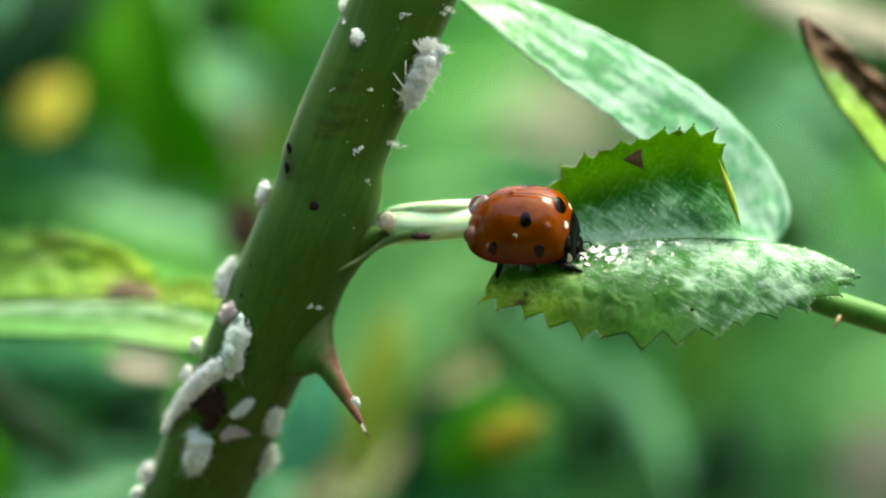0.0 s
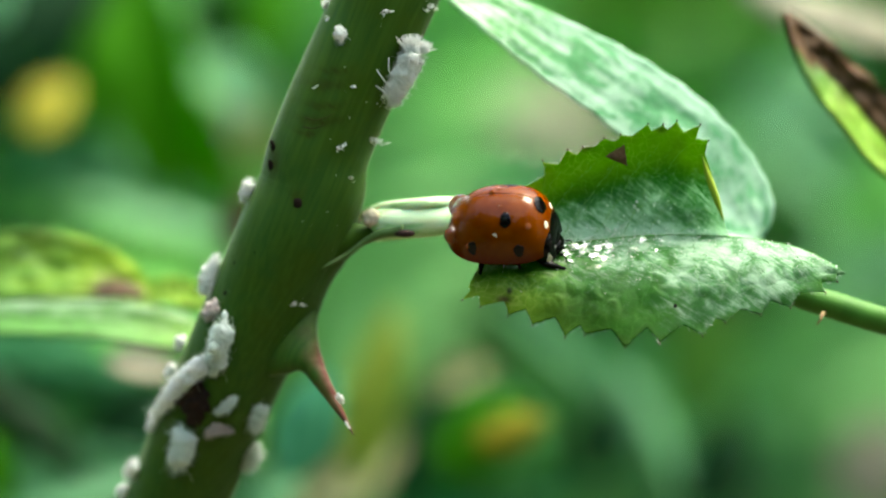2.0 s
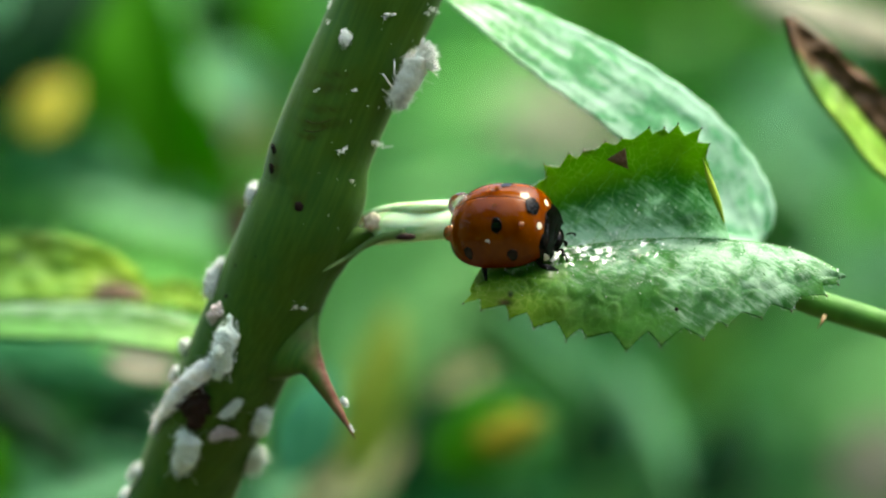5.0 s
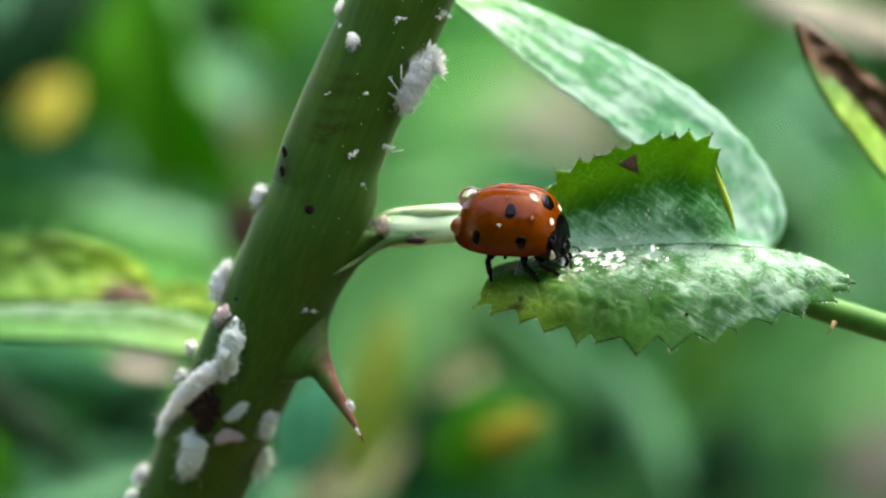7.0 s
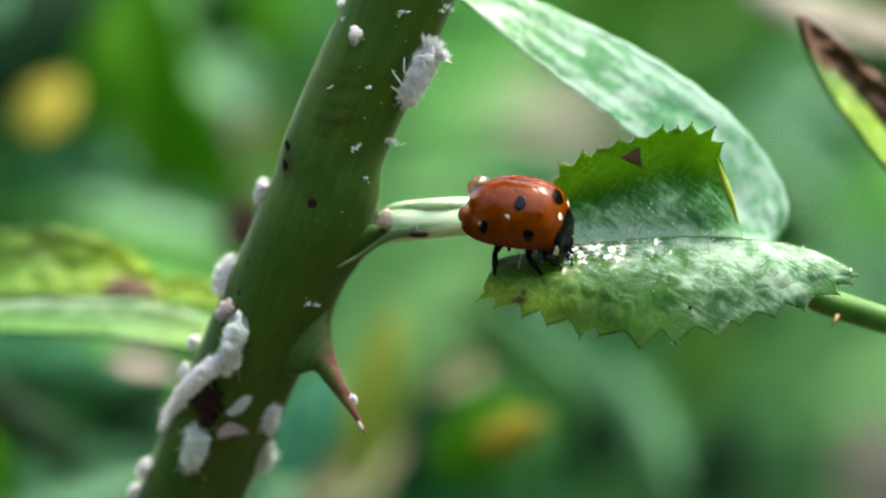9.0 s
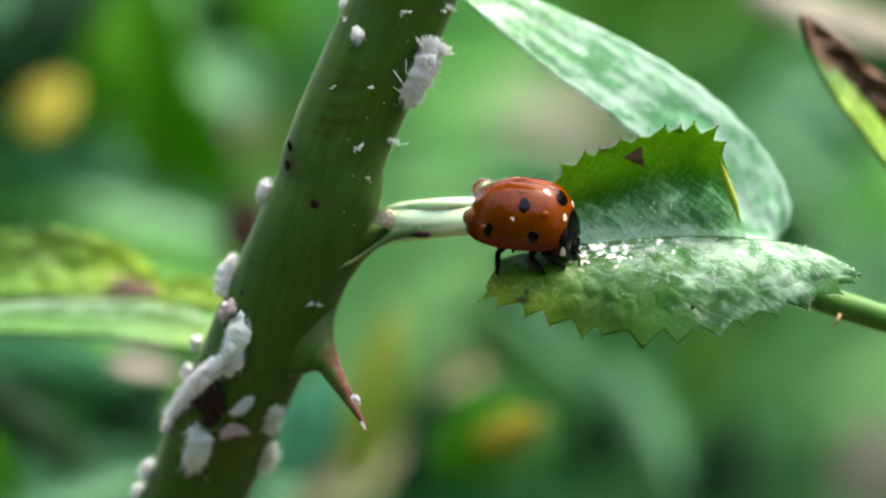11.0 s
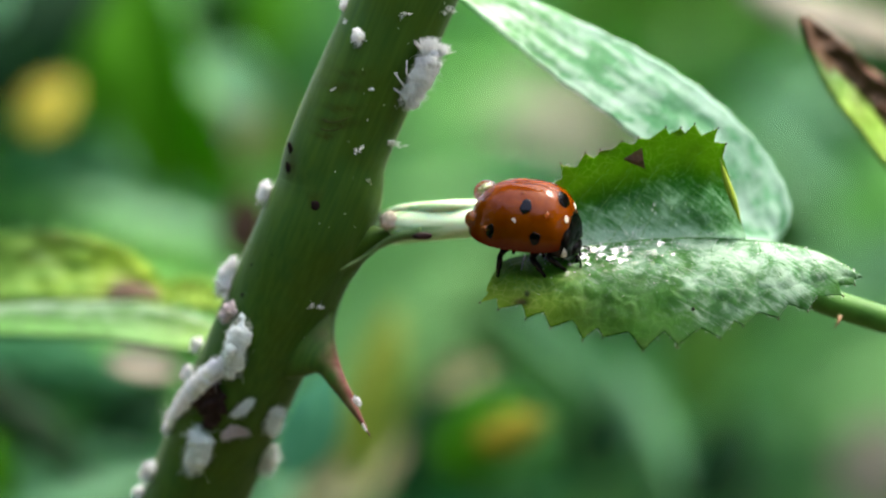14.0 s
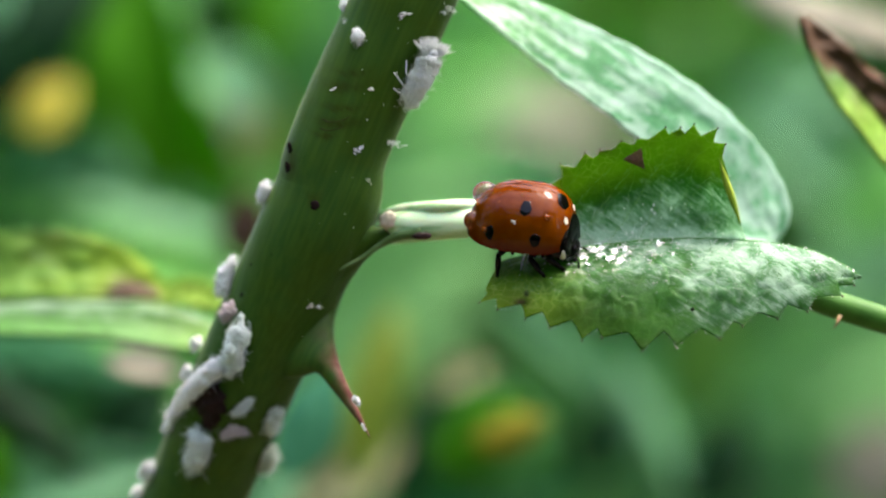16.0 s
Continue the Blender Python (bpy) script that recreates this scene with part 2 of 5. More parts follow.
FAR = {
    "bright": m_blurleaf("bright_leaf", (0.035, 0.2, 0.003), (0.06, 0.28, 0.007)),
    "grass": m_blurleaf("grass_green_leaf", (0.075, 0.22, 0.025), (0.11, 0.29, 0.04)),
    "fresh": m_blurleaf("fresh_leaf", (0.15, 0.46, 0.1), (0.2, 0.55, 0.14)),
    "soft": m_blurleaf("soft_leaf", (0.105, 0.315, 0.09), (0.155, 0.39, 0.135)),
    "mid": m_blurleaf("mid_leaf", (0.03, 0.165, 0.03), (0.05, 0.22, 0.05)),
    "teal": m_blurleaf("bluish_leaf", (0.022, 0.155, 0.055), (0.038, 0.21, 0.08)),
    "aqua": m_blurleaf("aqua_leaf", (0.055, 0.28, 0.14), (0.085, 0.34, 0.19)),
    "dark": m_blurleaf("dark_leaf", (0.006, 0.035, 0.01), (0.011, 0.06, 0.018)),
    "pale": m_blurleaf("pale_leaf", (0.1, 0.29, 0.13), (0.16, 0.39, 0.2)),
    "yellow": m_blurleaf("yellow_leaf", (0.6, 0.56, 0.07), (0.68, 0.63, 0.12)),
    "ochre": m_blurleaf("ochre_leaf", (0.22, 0.33, 0.045), (0.29, 0.4, 0.065)),
    "olive": m_blurleaf("olive_leaf", (0.16, 0.17, 0.008), (0.22, 0.21, 0.012)),
    "tan": m_blurleaf("withered_leaf", (0.24, 0.27, 0.13), (0.33, 0.36, 0.19)),
    "beige": m_blurleaf("bleached_leaf", (0.25, 0.26, 0.18), (0.31, 0.31, 0.23)),
    "brown": m_blurleaf("dead_leaf", (0.05, 0.035, 0.022), (0.09, 0.06, 0.035)),
}

# ---- building blocks ----
HOME = {}


def thing(name, at, label, category, group=""):
    ob = new(name)
    ob.empty_display_size = 0.004
    ob.location = at
    HOME[ob.name] = Vector(at)
    return tagged(ob, label, category, group)


def raw(name, verts, faces, material, parent=None, label="", marks=None, smooth=True, at=None):
    """One mesh object from world places; its origin is its thing's, or at."""
    base = Vector(at) if at is not None else HOME[parent.name] if parent else Vector((0, 0, 0))
    v = np.array(verts, dtype=float).reshape(-1, 3) - np.array(base)
    me = bpy.data.meshes.new(name)
    me.from_pydata(v.tolist(), [], [list(map(int, f)) for f in faces])
    if marks is not None:
        a = me.attributes.new("mark", "FLOAT_COLOR", "POINT")
        m4 = np.zeros((len(v), 4))
        m4[:, :np.shape(marks)[1]] = np.clip(marks, 0, 1)
        a.data.foreach_set("color", m4.ravel())
    me.materials.append(material)
    if smooth:
        me.polygons.foreach_set("use_smooth", np.ones(len(me.polygons), bool))
    me.update()
    ob = new(name, me)
    if parent:
        ob.parent = parent
        ob.location = base - HOME[parent.name]
    else:
        ob.location = base
    HOME[ob.name] = base
    if label:
        ob["label"] = label
    return ob


def part(name, bm, material, parent, label="", at=None):
    """Links a bmesh, in world places, as one mesh under a thing or a part."""
    bm.verts.index_update()
    verts = [v.co[:] for v in bm.verts]
    faces = [[v.index for v in f.verts] for f in bm.faces]
    bm.free()
    return raw(name, verts, faces, material, parent, label, at=at)


def sheet_data(grid, thick):
    """Verts and faces of a thin skin over a grid (n, m, 3), with a back and a rim."""
    n, m, _ = grid.shape
    du, dv = np.gradient(grid, axis=0), np.gradient(grid, axis=1)
    nor = np.cross(du, dv)
    nor /= np.linalg.norm(nor, axis=2, keepdims=True) + 1e-12
    verts = np.concatenate([(grid + nor * thick / 2).reshape(-1, 3), (grid - nor * thick / 2).reshape(-1, 3)])
    i = np.arange(n * m).reshape(n, m)
    a, b, c, d = i[:-1, :-1].ravel(), i[1:, :-1].ravel(), i[1:, 1:].ravel(), i[:-1, 1:].ravel()
    k = n * m
    faces = np.concatenate([np.stack([a, b, c, d], 1), np.stack([d + k, c + k, b + k, a + k], 1)]).tolist()
    ring = list(i[:, 0]) + list(i[-1, 1:]) + list(i[-2::-1, -1]) + list(i[0, -2:0:-1])
    for p, q in zip(ring, ring[1:] + ring[:1]):
        faces.append([q, p, p + k, q + k])
    return verts, faces


def sheet(name, grid, thick, material, parent, label="", marks=None):
    verts, faces = sheet_data(np.array(grid), thick)
    mk = None if marks is None else np.concatenate([np.array(marks).reshape(-1, np.shape(marks)[-1])] * 2)
    return raw(name, verts, faces, material, parent, label, mk)


def tube_data(points, wide, deep, sides=16, depth_axis=(0, 1, 0), closed=True):
    """A tapered tube; wide and deep are half-sizes in metres, across and along depth_axis."""
    p = np.array([list(q) for q in points])
    tan = np.gradient(p, axis=0)
    tan /= np.linalg.norm(tan, axis=1, keepdims=True) + 1e-12
    b = np.tile(np.array(depth_axis, float), (len(p), 1))
    nn = np.cross(tan, b)
    nn /= np.linalg.norm(nn, axis=1, keepdims=True) + 1e-12
    b = np.cross(nn, tan)
    ang = np.arange(sides) * 2 * np.pi / sides
    ring = p[:, None] + nn[:, None] * (np.cos(ang)[None, :, None] * np.array(wide)[:, None, None]) \
        + b[:, None] * (np.sin(ang)[None, :, None] * np.array(deep)[:, None, None])
    n = len(p)
    faces = []
    for i in range(n - 1):
        for j in range(sides):
            k = (j + 1) % sides
            faces.append([i * sides + j, i * sides + k, (i + 1) * sides + k, (i + 1) * sides + j])
    if closed:
        faces.append(list(range(sides - 1, -1, -1)))
        faces.append([(n - 1) * sides + j for j in range(sides)])
    return ring.reshape(-1, 3), faces


def loft_data(left, right, depths, deep, n, sides):
    """A closed skin between two outlines; deep is the half-size away from the lens."""
    L, R = spline(left, n), spline(right, n)
    D, T = spline([(d,) for d in depths], n)[:, 0], spline([(d,) for d in deep], n)[:, 0]
    verts, faces = [], []
    for i in range(n):
        a, b = V(*L[i], D[i]), V(*R[i], D[i])
        c, half = (a + b) / 2, (b - a) / 2
        for j in range(sides):
            f = 2 * math.pi * j / sides
            verts.append(c + half * math.cos(f) + Vector((0, 1, 0)) * max(0.3, T[i]) * UNIT * math.sin(f))
    for i in range(n - 1):
        for j in range(sides):
            k = (j + 1) % sides
            faces.append([i * sides + j, i * sides + k, (i + 1) * sides + k, (i + 1) * sides + j])
    faces += [list(range(sides - 1, -1, -1)), [(n - 1) * sides + j for j in range(sides)]]
    return np.array([list(q) for q in verts]), faces


def tube(name, points, wide, deep, material, parent, label="", sides=16, at=None, depth_axis=(0, 1, 0)):
    v, f = tube_data(points, wide, deep, sides, depth_axis)
    return raw(name, v, f, material, parent, label, at=at)


def blob_data(at, size, axes=None, seed=0, rough=0.18, freq=2.2, sub=3):
    """A lumpy ellipsoid."""
    bm = bmesh.new()
    bmesh.ops.create_icosphere(bm, subdivisions=sub, radius=1.0)
    off = Vector((seed * 7.3, seed * 3.1, seed * 5.7))
    vs = []
    for v in bm.verts:
        k = 1 + rough * noise.noise(v.co * freq + off) + rough * 0.5 * noise.noise(v.co * freq * 2.7 + off)
        q = Vector((v.co.x * size[0], v.co.y * size[1], v.co.z * size[2])) * k
        vs.append((axes @ q if axes else q) + Vector(at))
    faces = [[v.index for v in f.verts] for f in bm.faces]
    bm.free()
    return [tuple(v) for v in vs], faces


def join(*sets):
    verts, faces = [], []
    for v, f in sets:
        k = len(verts)
        verts += [tuple(q) for q in v]
        faces += [[i + k for i in g] for g in f]
    return verts, faces


# ---- ground ----
def build_ground():
    n = 60
    xs = np.sign(np.linspace(-1, 1, n)) * np.abs(np.linspace(-1, 1, n)) ** 4 * 60
    verts, faces = [], []
    for x in xs:
        for y in xs:
            verts.append((x, y, 0.012 * noise.noise(Vector((x * 3, y * 3, 0))) - 0.004))
    for i in range(n - 1):
        for j in range(n - 1):
            a = i * n + j
            faces.append([a, a + n, a + n + 1, a + 1])
    tagged(raw("ground", verts, faces, GROUND), "dark garden soil with leaf litter", "ground", kind="structure")


build_ground()

# ---- the rose cane ----
BASE = V(-40, 11200, 10)
plant = thing("rose_plant", BASE, "green thorny rose cane with mildewed serrated leaves", "rose plant")
AXIS = [(1062, -850, 2, 86), (882, -400, 3, 90), (712, 0, 3.8, 92), (602, 250, 4.2, 92), (579, 345, 4.6, 98), (536, 440, 5.0, 98), (441, 655, 7.0, 95),
        (343, 882, 10.5, 95), (233, 1180, 13.5, 98), (130, 1700, 18, 102), (50, 3200, 20, 106), (-20, 6500, 20, 115), (-40, 11200, 10, 130)]


def cane_at(py):
    """Centre, depth and half-width of the cane at a height."""
    for a, b in zip(CANE, CANE[1:]):
        if a[1] <= py <= b[1]:
            f = (py - a[1]) / (b[1] - a[1])
            return a + (b - a) * f
    return CANE[0]


CANE = spline(AXIS, 420)


def on_cane(px, py, lift=0.0):
    """The place on the cane's near face, lifted by some mm, and its outward direction."""
    cx, cy, d, r = cane_at(py - (px - cane_at(py)[0]) * 0.36)
    ex, ez = px - cx, -(py - cy)
    e = math.hypot(ex, ez) * (1 if ex > 0 else -1)
    q = max(-0.985, min(0.985, e / r))
    depth = d - math.sqrt(1 - q * q) * r * UNIT * 1000
    side = Vector((0.924, 0, 0.38)).normalized()
    out = side * q + Vector((0, -1, 0)) * math.sqrt(1 - q * q)
    return V(px, py, depth) + out * lift * MM, out


def build_cane():
    pts = [V(px, py, d) for px, py, d, r in CANE]
    rad = [r * UNIT for *_, r in CANE]
    sides = 72
    v, f = tube_data(pts, rad, rad, sides)
    v = v.copy()
    marks = np.zeros((len(v), 3))
    for i in range(len(v)):
        c = np.array(pts[i // sides])
        k = noise.noise(Vector(v[i] * 420)) * 0.012 + noise.noise(Vector((v[i][0] * 1500, v[i][1] * 1500, v[i][2] * 200))) * 0.012
        v[i] = c + (v[i] - c) * (1 + k)
        if v[i][1] < c[1] and abs(v[i][2] - HEIGHT) < 0.03:
            s = UNIT * (REACH + v[i][1]) / REACH
            px, py = v[i][0] / s + 784, 441 - (v[i][2] - HEIGHT) / s
            for x, y, w, tall in ((598, 214, 62, 9), (606, 188, 54, 6), (612, 150, 58, 10), (622, 126, 44, 6), (574, 236, 30, 6), (556, 352, 16, 14), (512, 284, 14, 26)):
                arc = y + 12 * (1 - ((px - x) / w) ** 2) - 6 + 4 * noise.noise(Vector((px * 0.05, py * 0.05, 3)))
                marks[i, 0] += 1.25 * hill(px, x, w * 0.75) * hill(py, arc, tall) * (0.75 + 0.5 * noise.noise(Vector((px * 0.08, py * 0.1, 0))))
    marks *= 0.85
    stem = raw("stem", v, f, STEM, plant, "green rose cane with fine lengthwise fibres", marks)
    for px, py, a, b in ((514, 270, 8, 20), (510, 303, 9, 17), (556, 365, 9, 10), (430, 528, 9, 10), (446, 470, 5, 4), (482, 452, 4, 5)):
        p, o = on_cane(px, py)
        ax = o.to_track_quat("Z", "Y").to_matrix()
        vv, ff = blob_data(p, (a * UNIT, b * UNIT, 0.12 * MM), ax, px, 0.25, 2, 2)
        raw("dark_spot", vv, ff, DARK, stem)
    for x0, y0, x1, y1, sag in ((546, 196, 622, 206, 16), (540, 208, 606, 226, 14)):
        arc = [on_cane(x0 + (x1 - x0) * q, y0 + (y1 - y0) * q + sag * math.sin(math.pi * q) + 2 * noise.noise(Vector((q * 5, x0, 0))), 0.02)[0] for q in np.linspace(0, 1, 16)]
        w = [(0.012 + 0.03 * math.sin(math.pi * q)) * MM for q in np.linspace(0, 1, 16)]
        tube("crease", arc, w, [0.5 * a for a in w], CREASE, stem, "dark curved crease in the bark", 8)
    p, o = on_cane(376, 706, 0.32)
    vv, ff = blob_data(p, (32 * UNIT, 42 * UNIT, 0.35 * MM), o.to_track_quat("Z", "Y").to_matrix(), 4, 0.8, 2.4, 4)
    raw("wound", vv, ff, ROT, stem, "dark brown wound in the bark")
    # thorn: a flat hook that flares into the node
    sides, n = 32, 60
    v, f = loft_data([(440, 560), (455, 620), (490, 668), (533, 668), (560, 662), (580, 682), (603, 710), (632, 746), (654, 776)],
                     [(640, 470), (606, 520), (593, 560), (591, 595), (598, 635), (611, 672), (628, 710), (644, 748), (656, 777)],
                     [6, 6, 5.2, 4.4, 3.8, 3.2, 2.9, 2.7, 2.6], [60, 58, 50, 38, 25, 16, 11, 6, 1], n, sides)
    marks = np.zeros((len(v), 3))
    for i in range(len(v)):
        u, side = (i // sides) / (n - 1), math.cos(2 * math.pi * (i % sides) / sides)
        red = min(1, max(0, (u - 0.36) * 6)) * min(1, max(0, 0.1 + 1.1 * side)) + min(1, max(0, (u - 0.58) * 4)) * 0.55
        marks[i, 2] = min(1, red + 0.2 * noise.noise(Vector(v[i] * 1500)))
    raw("thorn", v, f, STEM, stem, "hooked green thorn with a reddish edge", marks)
    v, f = loft_data([(692, 408), (640, 400), (575, 420), (500, 500), (480, 590)], [(712, 423), (672, 441), (635, 474), (608, 520), (592, 562)],
                     [3.7, 4.2, 4.8, 5.6, 6.2], [8, 24, 50, 80, 78], 40, 40)
    raw("node", v, f, STEM, stem, "swollen green node", np.zeros((len(v), 3)))
    # leaf stalk, its raised wing and stipule scar
    path = spline([(610, 440, 9.0), (650, 422, 7.0), (680, 412, 5.0), (710, 403, 3.8), (760, 398, 3.6), (850, 394, 4.2), (930, 408, 5), (1000, 430, 4)], 60)
    wide = spline([(16,), (20,), (24,), (30,), (30,), (28,), (22,), (10,)], 60)[:, 0]
    stalk = tube("leaf_stalk", [V(*q) for q in path], wide * UNIT, wide * 0.8 * UNIT, STALK, plant, "pale green grooved leaf stalk", 28)
    path = spline([(650, 396, 7.0), (696, 375, 4.2), (770, 367, 3.2), (850, 365, 4.2), (930, 374, 5)], 40)
    wide = spline([(4,), (9,), (11,), (10,), (5,)], 40)[:, 0]
    tube("stalk_wing", [V(*q) for q in path], wide * UNIT, wide * UNIT, STALK, stalk, sides=14)
    path = spline([(560, 490, 2.6), (600, 478, 3.1), (640, 457, 3.4), (672, 435, 3.5), (704, 419, 3.2), (745, 411, 3.1)], 30)
    wide = spline([(1,), (3,), (4,), (6,), (9,), (13,)], 30)[:, 0]
    tube("ridge", [V(*q) for q in path], wide * UNIT, wide * UNIT, RIDGE, stalk, sides=12)
    vv, ff = blob_data(V(685, 391, 3.2), (14 * UNIT, 9 * UNIT, 18 * UNIT), None, 3, 0.45, 1.8, 3)
    raw("stipule", vv, ff, BUD, stalk, "pinkish-brown stipule scar")
    vv, ff = blob_data(V(745, 419, 2.7), (19 * UNIT, 8 * UNIT, 7 * UNIT), None, 8, 0.3, 2, 2)
    raw("stain", vv, ff, ROT, stalk)
    # the twig beyond the leaflet
    path = spline([(1380, 500, 5), (1450, 530, 5), (1520, 553, 5), (1600, 578, 5), (1800, 640, 8)], 40)
    twig = tube("twig", [V(*q) for q in path], [25 * UNIT] * 40, [25 * UNIT] * 40, TWIG, plant, "green leaf stalk with tiny prickles", 20)
    tube("prickle", [V(1486, 560, 4), V(1481, 572, 3.8), V(1473, 583, 3.6)], [4 * UNIT, 2.2 * UNIT, 0.5 * UNIT], [4 * UNIT, 2.2 * UNIT, 0.5 * UNIT], THORN, twig, sides=10)
    return stem


RIDGE = m_plain("pale_ridge", (0.045, 0.11, 0.025), 0.5, (0.1, 0.17, 0.06), 900)


# ---- leaflets of the rose ----
def teeth(u, count, seed):
    """Saw-tooth height 0..1 along an edge, uneven from tooth to tooth."""
    k = max(0.0, u * count + 0.3 * math.sin(23 * u + seed) * min(1, 9 * u, 9 * (1 - u)))
    i, f = int(k), k - int(k)
    r = random.Random(seed * 100 + i).random()
    up = 0.62 + 0.2 * r
    h = (f / up) ** 0.9 if f < up else (1 - (f - up) / (1 - up)) ** 1.1
    h += 0.1 * math.sin(2 * math.pi * f * 3) * (1 - abs(2 * f - 1))
    return h * (0.6 + 0.6 * r)


def tooth_profile(E, saw):
    """For each place along an edge: height, lean and index of its tooth. saw: where it stands, its height and its lean."""
    n = len(E)
    at = [int(np.argmin(abs(E[:, 0] - x))) for x, _, _ in saw]
    mids = [max(0, at[0] - (at[1] - at[0]) // 2)] + [(a + b) // 2 for a, b in zip(at, at[1:])] + [min(n - 1, at[-1] + (at[-1] - at[-2]) // 2)]
    out = [(0.0, 0.0, -1)] * n
    for k, (_, h, lean) in enumerate(saw):
        for i in range(mids[k], mids[k + 1] + 1):
            d = (i - mids[k]) / max(1, at[k] - mids[k]) if i <= at[k] else (mids[k + 1] - i) / max(1, mids[k + 1] - at[k])
            f = max(0.0, min(1.0, d)) ** 1.15
            out[i] = (h * f, lean * f, k)
    return out


def half_blade(name, mid, edge, saw, seed, material, parent, nu=260, nv=36, bulge=(0, 0, 0), thick=0.1, label="",
               marker=None, veins=7, quilt=0.1, vein_mat=None, cell=900.0):
    """One half of a leaf between its midrib and a toothed edge (control rows px, py, depth)."""
    M, E = spline(mid, nu), spline(edge, nu)
    saws = tooth_profile(E, saw)
    rows = []
    for i in range(nu):
        u = i / (nu - 1)
        m3, e0 = np.array(V(*M[i])), np.array(V(*E[i]))
        body = []
        for j in range(nv):
            v = j / (nv - 1)
            w = math.sin(math.pi * min(1, v * 0.92 + 0.04))
            wave = math.cos(2 * math.pi * veins * (u - 0.1 * v))
            wob = noise.noise(Vector((u * 9, v * 5, seed)))
            p = m3 + (e0 - m3) * v
            near = noise.voronoi(Vector(p + 0.0004 * noise.noise(Vector(p * 900))) * cell)[0]
            pucker = min(1.0, 1.6 * (near[1] - near[0])) - 0.5
            body.append(p + np.array(bulge) * MM * w * min(1, 5 * u, 3.5 * (1 - u))
                        + np.array((0, -0.55, 0.8)) * MM * (quilt * -wave * w + 0.35 * quilt * wob + 0.16 * wob * v * v + 0.12 * pucker * min(1, 6 * v, 4 * (1 - v))))
        slope = body[-1] - body[-5]
        slope = slope / (math.hypot(slope[0], slope[2]) + 1e-9)
        h, lean, _ = saws[i]
        ragged = 1.9 * noise.noise(Vector((u * 150, seed, 0))) + 1.0 * noise.noise(Vector((u * 420, seed, 7)))
        reach = (slope * (h + ragged) + np.array((lean, 0, 0))) * UNIT
        rows.append([body[j] + reach * (j / (nv - 1)) ** 7 for j in range(nv)])
    grid = np.array(rows)
    marks = np.zeros((nu, nv, 4))
    if marker:
        k = UNIT * (REACH + grid[..., 1]) / REACH
        px, py = grid[..., 0] / k + 784, 441 - (grid[..., 2] - HEIGHT) / k
        for i in range(nu):
            for j in range(nv):
                marks[i, j] = (*marker(i / (nu - 1), j / (nv - 1), px[i, j], py[i, j]), 0, 0)[:4]
    if name == "lower_blade":
        grid, marks = grid[::-1], marks[::-1]
    ob = sheet(name, grid, thick * MM, material, parent, label, marks)
    if name == "lower_blade":
        grid = grid[::-1]
    # side veins
    nor = np.cross(np.gradient(grid, axis=0), np.gradient(grid, axis=1))
    nor /= np.linalg.norm(nor, axis=2, keepdims=True) + 1e-12
    if nor[nu // 2, nv // 2, 1] > 0:
        nor = -nor
    for k in range(veins):
        u0 = (k + 0.35) / veins
        line, rr = [], []
        for v in np.linspace(0.02, 0.93, 22):
            u = u0 + (0.1 + 0.02 * math.sin(3 * k)) * v + 0.014 * math.sin(5 * v + 2 * k)
            if u > 0.985:
                break
            i, j = int(u * (nu - 1)), int(v * (nv - 1))
            line.append(grid[i, j] + nor[i, j] * (thick * 0.5 - 0.008) * MM)
            rr.append((0.026 - 0.018 * v) * MM)
        if len(line) > 3:
            tube("vein", line, rr, [0.6 * r for r in rr], vein_mat or VEIN, ob, sides=8)
        for v0, way, far in ((0.42, -0.09, 0.9), (0.6, 0.07, 0.96), (0.28, 0.06, 0.62)):
            line, rr = [], []
            for q in np.linspace(0, 1, 12):
                v = v0 + (far - v0) * q
                u = u0 + 0.1 * v0 + way * q ** 0.8 + 0.008 * math.sin(9 * q + 3 * k) + 0.1 * (v - v0) * 0.4
                if not 0.01 < u < 0.985:
                    break
                i, j = int(u * (nu - 1)), int(v * (nv - 1))
                line.append(grid[i, j] + nor[i, j] * (thick * 0.5 - 0.005) * MM)
                rr.append((0.016 - 0.01 * q) * MM)
            if len(line) > 3:
                tube("vein", line, rr, [0.6 * r for r in rr], vein_mat or VEIN, ob, sides=6)
    # dark gland on each tooth
    for k in range(len(saw)):
        i = max((i for i in range(nu) if saws[i][2] == k), key=lambda i: saws[i][0], default=0)
        e = Vector(grid[i, nv - 1])
        o = (e - Vector(grid[i, nv - 6])).normalized()
        vv, ff = blob_data(e + o * 0.04 * MM, (0.055 * MM, 0.055 * MM, 0.1 * MM), o.to_track_quat("Z", "Y").to_matrix(), i, 0.15, 2, 1)
        raw("tooth_tip", vv, ff, TIP, ob)
    return ob, grid


def on_grid(g, px, py, lift):
    """The place on a blade that shows along a line of sight, lifted towards the lens by some mm."""
    k = UNIT * (REACH + g[..., 1]) / REACH
    far = (g[..., 0] / k + 784 - px) ** 2 + (441 - (g[..., 2] - HEIGHT) / k - py) ** 2
    i = np.unravel_index(np.argmin(far), far.shape)
    return V(px, py, g[i][1] / MM - lift)


def hill(x, c, w):
    return math.exp(-((x - c) / w) ** 2)


